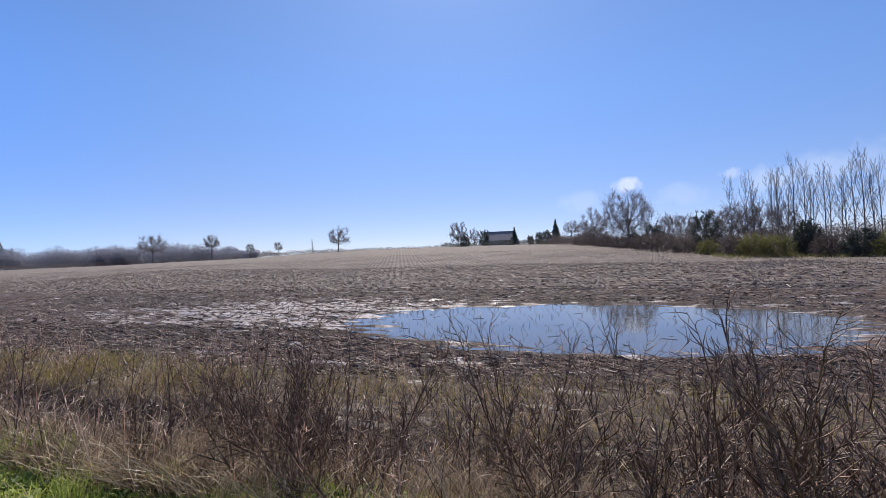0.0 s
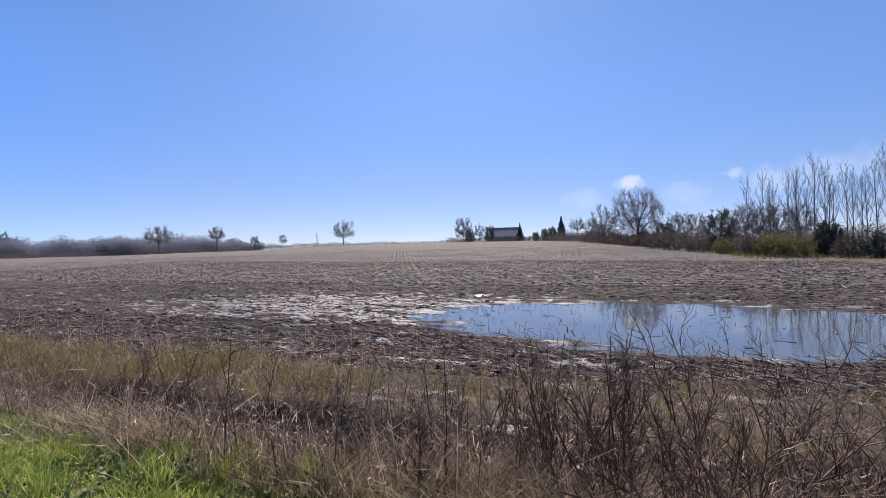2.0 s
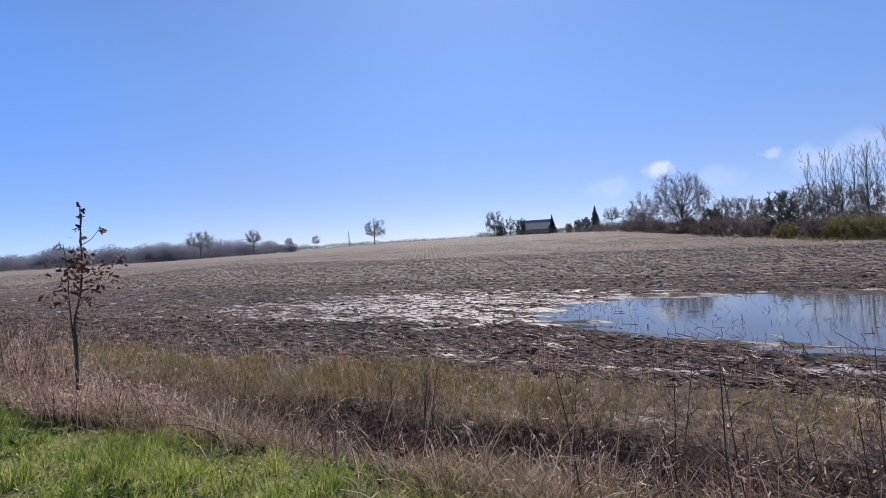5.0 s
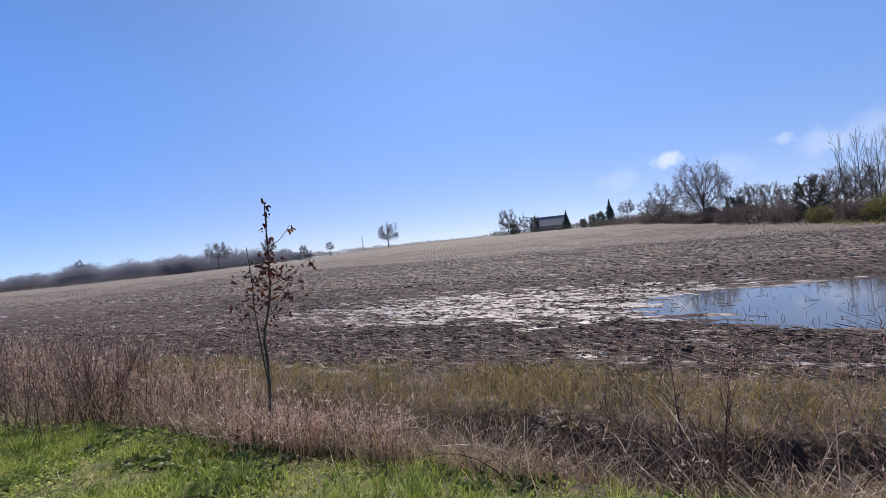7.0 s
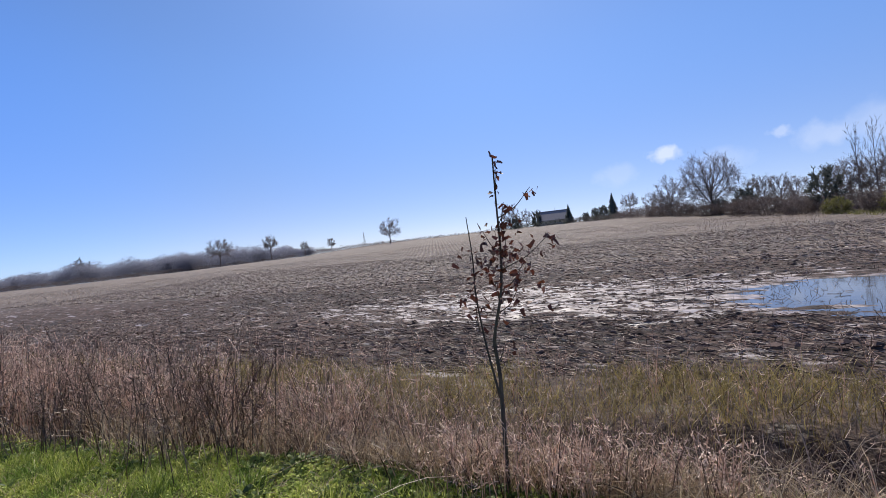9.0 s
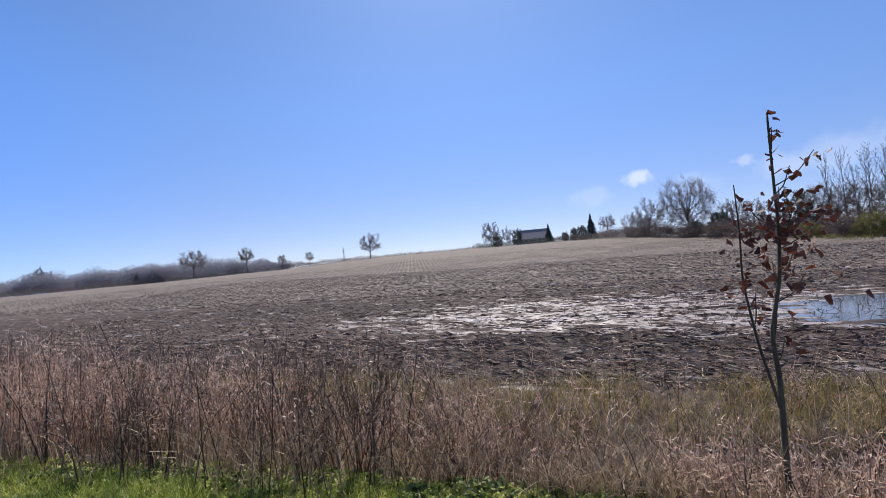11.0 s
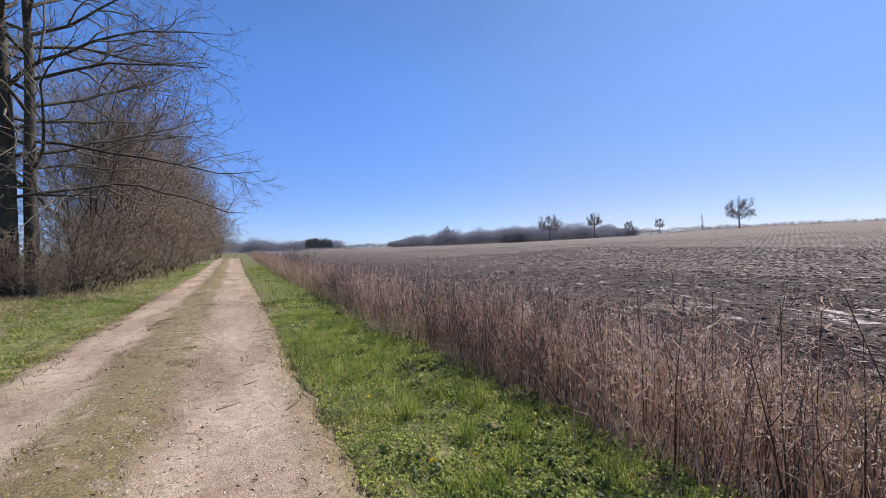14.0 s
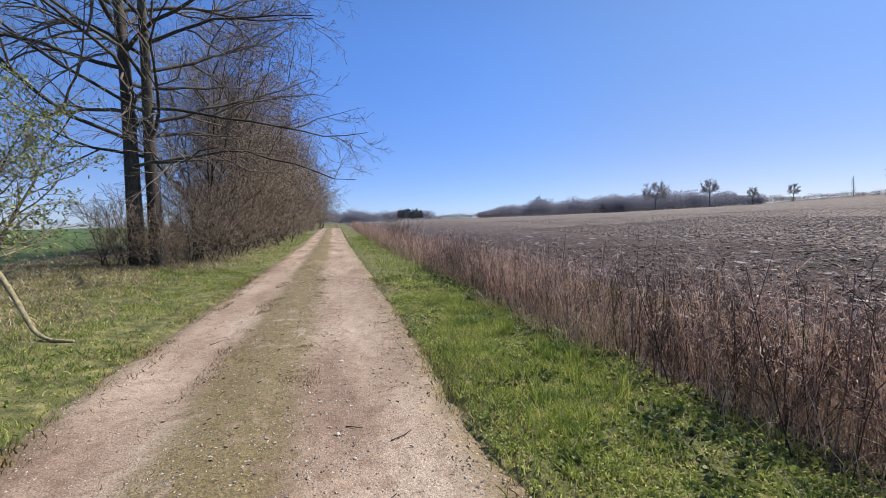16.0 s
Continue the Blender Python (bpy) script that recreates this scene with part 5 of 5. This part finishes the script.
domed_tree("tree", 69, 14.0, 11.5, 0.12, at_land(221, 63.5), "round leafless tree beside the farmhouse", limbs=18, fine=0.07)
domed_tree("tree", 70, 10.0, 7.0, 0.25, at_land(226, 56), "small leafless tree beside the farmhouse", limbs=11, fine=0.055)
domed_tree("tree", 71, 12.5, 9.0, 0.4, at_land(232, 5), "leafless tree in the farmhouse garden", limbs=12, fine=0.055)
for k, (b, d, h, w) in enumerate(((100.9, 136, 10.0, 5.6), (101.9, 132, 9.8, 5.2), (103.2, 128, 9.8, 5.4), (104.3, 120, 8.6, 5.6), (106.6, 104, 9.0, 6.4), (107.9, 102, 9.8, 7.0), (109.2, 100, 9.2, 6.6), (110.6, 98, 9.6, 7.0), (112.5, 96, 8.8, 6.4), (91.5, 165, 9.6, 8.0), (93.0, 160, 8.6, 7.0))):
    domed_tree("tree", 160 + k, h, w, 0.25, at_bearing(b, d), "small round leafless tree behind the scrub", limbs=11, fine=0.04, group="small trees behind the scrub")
for k, (b, d, h, w, stuffing, words) in enumerate((
        (98.9, 106, 3.3, 6.5, 0, "low rounded leafless mauve-brown bush"), (101.0, 100, 3.9, 7.5, 0, "rounded leafless mauve-brown bush"), (96.2, 118, 3.0, 6.0, 0, "low rounded leafless mauve-brown bush"), (94.0, 126, 3.2, 7.0, 0, "low rounded leafless mauve-brown bush"), (103.6, 92, 3.0, 6.0, 0, "low rounded leafless mauve-brown bush"),
        (91.6, 138, 3.4, 8.0, 0, "low rounded leafless mauve-brown bush"), (99.8, 122, 6.6, 6.0, 1, "dark evergreen bush under the broad tree"), (97.6, 126, 4.2, 4.5, 1, "dark evergreen bush under the broad tree"), (106.0, 84, 2.6, 4.0, 2, "yellow-green budding bush at the field edge"), (108.6, 80, 3.0, 4.5, 0, "rounded leafless brown bush"), (110.2, 78, 3.6, 4.5, 2, "yellow-green budding bush at the field edge"),
        (112.2, 77, 3.4, 5.0, 2, "yellow-green budding bush at the field edge"), (114.6, 80, 5.2, 3.8, 1, "dark evergreen bush under the poplars"), (116.4, 76, 3.2, 4.5, 0, "rounded leafless brown bush"), (118.8, 75, 3.4, 4.5, 1, "dark evergreen bush under the poplars"), (121.0, 74, 3.2, 4.5, 2, "yellow-green budding bush at the field edge"), (124.0, 73, 3.4, 5.0, 0, "rounded leafless brown bush"), (127.5, 72, 3.2, 5.0, 2, "yellow-green budding bush at the field edge"))):
    m_twig = (M_SCRUB, M_EVERGREEN, M_WILLOW)[stuffing]
    domed_tree("bush", 190 + k, h, w, 0.0, at_bearing(b, d), words, "bush", limbs=26, fine=(0.04, 0.10, 0.04)[stuffing], wood=M_SCRUB, twigs=m_twig, kids=14, stems=9, group="bushes along the field edge")
for k, (x, y, h, w) in enumerate(((223, 60.5, 7.0, 6.0), (226, 50.5, 9.0, 6.0), (229, 21.5, 7.0, 4.0), (229, 17.6, 8.0, 6.0), (228, 26.0, 5.2, 4.0))):
    domed_tree("bush", 220 + k, h, w, 0.0, at_land(x, y), "dark rounded evergreen bush in the farmhouse garden", "bush", limbs=16, fine=0.22, wood=M_EVERGREEN, twigs=M_EVERGREEN, kids=8, stems=9, group="garden evergreens")

POPLAR = ((10, 0.012, 0.02, (12, 13), 0.32, 0.38, 24, 0.5), (6, 0.03, 0.07, (8, 9), 0.25, 0.30, 24), (3, 0.08, 0.08, (2, 3), 0.3, 0.55, 26), (2, 0.12, 0.05, 0, 0.2, 0.5, 30))
POPS = []
for seed in (81, 82, 83):
    ob = far_tree(seed, 20.0, at_land(84, -31 - 4 * (seed - 81)), "tall slender leafless poplar in a row", twig=0.012, plan=POPLAR, radius=0.135, name="poplar")
    ob.scale = (0.64, 0.64, 0.64)
    ob["group"] = "row of poplars"
    POPS.append(ob)
prng = np.random.default_rng(9)
for k in range(46):
    b, d = 109.3 + 0.74 * k + prng.normal(0, 0.3), 92 - 0.6 * k + prng.normal(0, 4)
    x, y = d * math.sin(radians(b)), 5 + d * math.cos(radians(b))
    c = copy_thing(POPS[k % 3], pose(x, y, float(land(x, y)), 0, 0, 97 * k))
    s = prng.uniform(0.58, 0.76)
    c.scale = (s, s, s)


def conifer(height, at, label, twigs=900, seed=1):
    rng = np.random.default_rng(seed)
    ob = tagged(new("conifer"), label, "conifer")
    ob.location = at
    v, f = tubes([(0, 0, -0.2, 0, 0, height, height * 0.018, 0.02)])
    part("trunk", mesh_from("trunk", v, f, M_BARK, True), ob)
    t = rng.uniform(0.06, 1, twigs) ** 0.85
    a = rng.uniform(0, 2 * np.pi, twigs)
    L = (1 - t) * height * 0.33 * rng.uniform(0.5, 1.15, twigs) + 0.12
    p0 = np.stack([0 * t, 0 * t, t * height], 1)
    p2 = p0 + np.stack([np.cos(a) * L, np.sin(a) * L, -0.32 * L], 1)
    p1 = (p0 + p2) / 2 + np.stack([0 * t, 0 * t, 0.12 * L], 1)
    v, f = strands(p0, p1, p2, height * 0.065, 2, 3, 0.35, rng)
    part("crown", mesh_from("crown", v, [f], M_HAZYCONIFER), ob)
    return ob


conifer(13.0, at_land(231, 13.0), "dark pointed conifer in the farmhouse garden", 420, seed=2)
conifer(9.6, at_land(226, 34.0), "dark narrow conifer at the farmhouse gable", 500, 3)
domed_tree("conifer", 7, 8.6, 5.6, 0.2, at_land(89.5, -21.3), "dark ragged spreading conifer among the shrubs", "conifer", limbs=11, fine=0.12, wood=M_EVERGREEN, twigs=M_EVERGREEN, kids=9)
conifer(5.2, at_land(92, -38), "dark conifer under the poplars", 700, 8)


# ---- the farmhouse ----
def box(sx, sy, sz, at=(0, 0, 0), bevel=0.0):
    bm = bmesh.new()
    bmesh.ops.create_cube(bm, size=1)
    for v in bm.verts:
        v.co = Vector((v.co.x * sx + at[0], v.co.y * sy + at[1], v.co.z * sz + at[2]))
    if bevel:
        bmesh.ops.bevel(bm, geom=bm.edges[:], offset=bevel, segments=1, affect="EDGES")
    return bm


def bpart(name, bm, material, parent, label=""):
    me = bpy.data.meshes.new(name)
    bm.to_mesh(me)
    bm.free()
    me.materials.append(material)
    return part(name, me, parent, label)


def farmhouse():
    house = tagged(new("farmhouse"), "long low farmhouse with a steep dark tiled roof", "house")
    hx, hy = 231.0, 43.0
    house.matrix_world = pose(hx, hy, float(land(hx, hy)) - 0.2, 0, 0, 8)
    L, W, wall, ridge = 15.5, 8.0, 2.9, 7.4
    bm = bmesh.new()
    prof = [(-W / 2, 0), (W / 2, 0), (W / 2, wall), (0, ridge - 0.15), (-W / 2, wall)]
    a = [bm.verts.new((px, -L / 2, pz)) for px, pz in prof]
    b = [bm.verts.new((px, L / 2, pz)) for px, pz in prof]
    bm.faces.new(a)
    bm.faces.new(b[::-1])
    for k in range(5):
        bm.faces.new((a[k], b[k], b[(k + 1) % 5], a[(k + 1) % 5]))
    bmesh.ops.recalc_face_normals(bm, faces=bm.faces)
    bpart("wall", bm, M_WALL, house)
    bm = bmesh.new()
    e = 0.45
    slope = (ridge - wall) / (W / 2)
    prof = [(-W / 2 - e, wall - e * slope), (0, ridge), (W / 2 + e, wall - e * slope), (W / 2 + e, wall - e * slope + 0.22), (0, ridge + 0.24), (-W / 2 - e, wall - e * slope + 0.22)]
    a = [bm.verts.new((px, -L / 2 - 0.3, pz)) for px, pz in prof]
    b = [bm.verts.new((px, L / 2 + 0.3, pz)) for px, pz in prof]
    bm.faces.new(a)
    bm.faces.new(b[::-1])
    for k in range(6):
        bm.faces.new((a[k], b[k], b[(k + 1) % 6], a[(k + 1) % 6]))
    bmesh.ops.recalc_face_normals(bm, faces=bm.faces)
    roof = bpart("roof", bm, M_HAZYROOF, house)
    bpart("chimney", box(0.7, 0.7, 1.5, (0.2, 6.2, ridge + 0.3), 0.04), M_WALL, roof)
    bpart("ridge_cap", box(0.35, L + 0.5, 0.16, (0, 0, ridge + 0.26), 0.04), M_HAZYROOF, roof)
    bpart("antenna", box(0.05, 0.05, 1.6, (0.1, -1.5, ridge + 1.0)), M_HAZYROOF, roof)
    for wy in (-6, -3.6, -1.2, 1.2, 3.6, 6):
        win = bpart("window", box(0.12, 1.3, 1.2, (-W / 2 - 0.02, wy, 1.6)), M_FRAME, house)
        bpart("pane", box(0.05, 1.1, 1.0, (-W / 2 - 0.09, wy, 1.6)), M_GLASS, win)
    bpart("door", box(0.12, 1.0, 2.05, (-W / 2 - 0.02, 0.0, 1.05)), M_HAZYROOF, house)


farmhouse()


# ---- woods and thickets far off ----
wr = np.random.default_rng(17)
def woodland(n, bearings, dists, tops, rng, crown, per, wide):
    """Rounded crowns of bare trees, shoulder to shoulder, down to the ground."""
    t = (np.arange(n) + rng.random(n)) / n
    b = np.interp(t, np.linspace(0, 1, len(bearings)), bearings)
    d = np.interp(t, np.linspace(0, 1, len(dists)), dists) * rng.uniform(1.0, 1.10, n)
    h = np.interp(t, np.linspace(0, 1, len(tops)), tops) * (0.50 + 0.30 * vnoise(b * 0.9, b * 0) + 0.30 * rng.random(n) ** 1.5)
    x, y = d * np.sin(np.radians(b)), 5 + d * np.cos(np.radians(b))
    z = land(x, y)
    i = np.repeat(np.arange(n), per)
    k = len(i)
    u = rng.uniform(-1, 1, k)
    a = rng.uniform(0, 2 * np.pi, k)
    rad = rng.random(k) ** 0.4
    w = crown * h[i] * 0.5
    c = np.stack([x[i] + rad * np.cos(a) * np.sqrt(1 - u * u) * w, y[i] + rad * np.sin(a) * np.sqrt(1 - u * u) * w, z[i] + h[i] * (0.5 + 0.5 * rad * np.where(u > 0, u, u * 1.1))], 1)
    out = np.stack([np.cos(a) * 0.5, np.sin(a) * 0.5, 0.3 + 0 * a], 1) + rng.normal(0, 0.6, (k, 3))
    e = c + out * (0.045 * h[i] * rng.uniform(0.5, 1.3, k))[:, None]
    return strands(c, (c + e) / 2, e, wide * rng.uniform(0.6, 1.4, k), 1, 2, 0.5, rng)


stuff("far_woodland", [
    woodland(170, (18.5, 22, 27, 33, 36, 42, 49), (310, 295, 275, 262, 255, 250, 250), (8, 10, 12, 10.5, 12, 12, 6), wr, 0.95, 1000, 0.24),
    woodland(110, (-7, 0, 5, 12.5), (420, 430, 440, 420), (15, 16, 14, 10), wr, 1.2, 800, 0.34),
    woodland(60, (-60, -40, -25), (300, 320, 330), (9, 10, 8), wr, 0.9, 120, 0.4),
], M_HAZYWOOD, "leafless woodland on the horizon, tinted grey-blue for haze", "woodland")

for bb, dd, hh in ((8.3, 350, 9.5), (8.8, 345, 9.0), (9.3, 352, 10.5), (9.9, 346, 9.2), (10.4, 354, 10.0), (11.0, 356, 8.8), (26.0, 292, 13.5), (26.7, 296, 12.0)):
    domed_tree("conifer", int(bb * 10), hh, hh * 0.55, 0.1, at_land(dd * math.sin(radians(bb)), 5 + dd * math.cos(radians(bb))), "dark conifer in the distant wood", "conifer", limbs=10, fine=0.3, wood=M_HAZYPINE, twigs=M_HAZYPINE, kids=8, group="distant conifers")

stuff("thicket", [
    woodland(120, (88, 93, 98, 103, 109), (140, 130, 118, 106, 96), (4.5, 5.0, 5.0, 4.6, 4.4), wr, 1.3, 480, 0.075),
    woodland(120, (103, 108, 114, 122, 140), (98, 92, 88, 84, 80), (4.2, 4.8, 5.2, 5.6, 5.6), wr, 1.2, 520, 0.065),
    woodland(70, (82, 86, 90, 95), (222, 215, 200, 170), (3.2, 3.5, 5, 5.5), wr, 1.2, 160, 0.16),
], M_SCRUB, "leafless brown scrub crowding the field edge", "scrub")

stuff("field_hedge", [
    woodland(150, (12, 22, 34, 47), (216, 234, 240, 240), (2.8, 3.2, 3.2, 2.6), wr, 1.5, 220, 0.2),
    woodland(150, (48, 52, 58, 66, 76), (250, 244, 238, 234, 230), (6, 3.6, 2.4, 2.0, 1.6), wr, 1.2, 160, 0.2),
], M_SCRUB, "low leafless brown hedge along the far field edge", "hedge")

stuff("garden_hedge", [woodland(150, (73, 78, 84, 91), (217, 217, 216, 208), (3.4, 3.6, 3.6, 3.6), wr, 1.4, 130, 0.2)], M_EVERGREEN, "low dark hedge before the farmhouse garden", "hedge")

gx2, gy2 = scatter(5000, 62, 86, -55, -19, wr, lambda x, y: sstep(70, 78, np.hypot(x, y - 5)))
g0 = np.stack([gx2, gy2, land(gx2, gy2)], 1)
stuff("far_grass", [strands(g0, g0 + lean(len(g0), 0.3, wr) * 0.25, g0 + lean(len(g0), 0.5, wr) * 0.45, 0.08, 1, 2, 0.3, wr)], M_WILLOW, "rough green grass strip beyond the field", "grass")
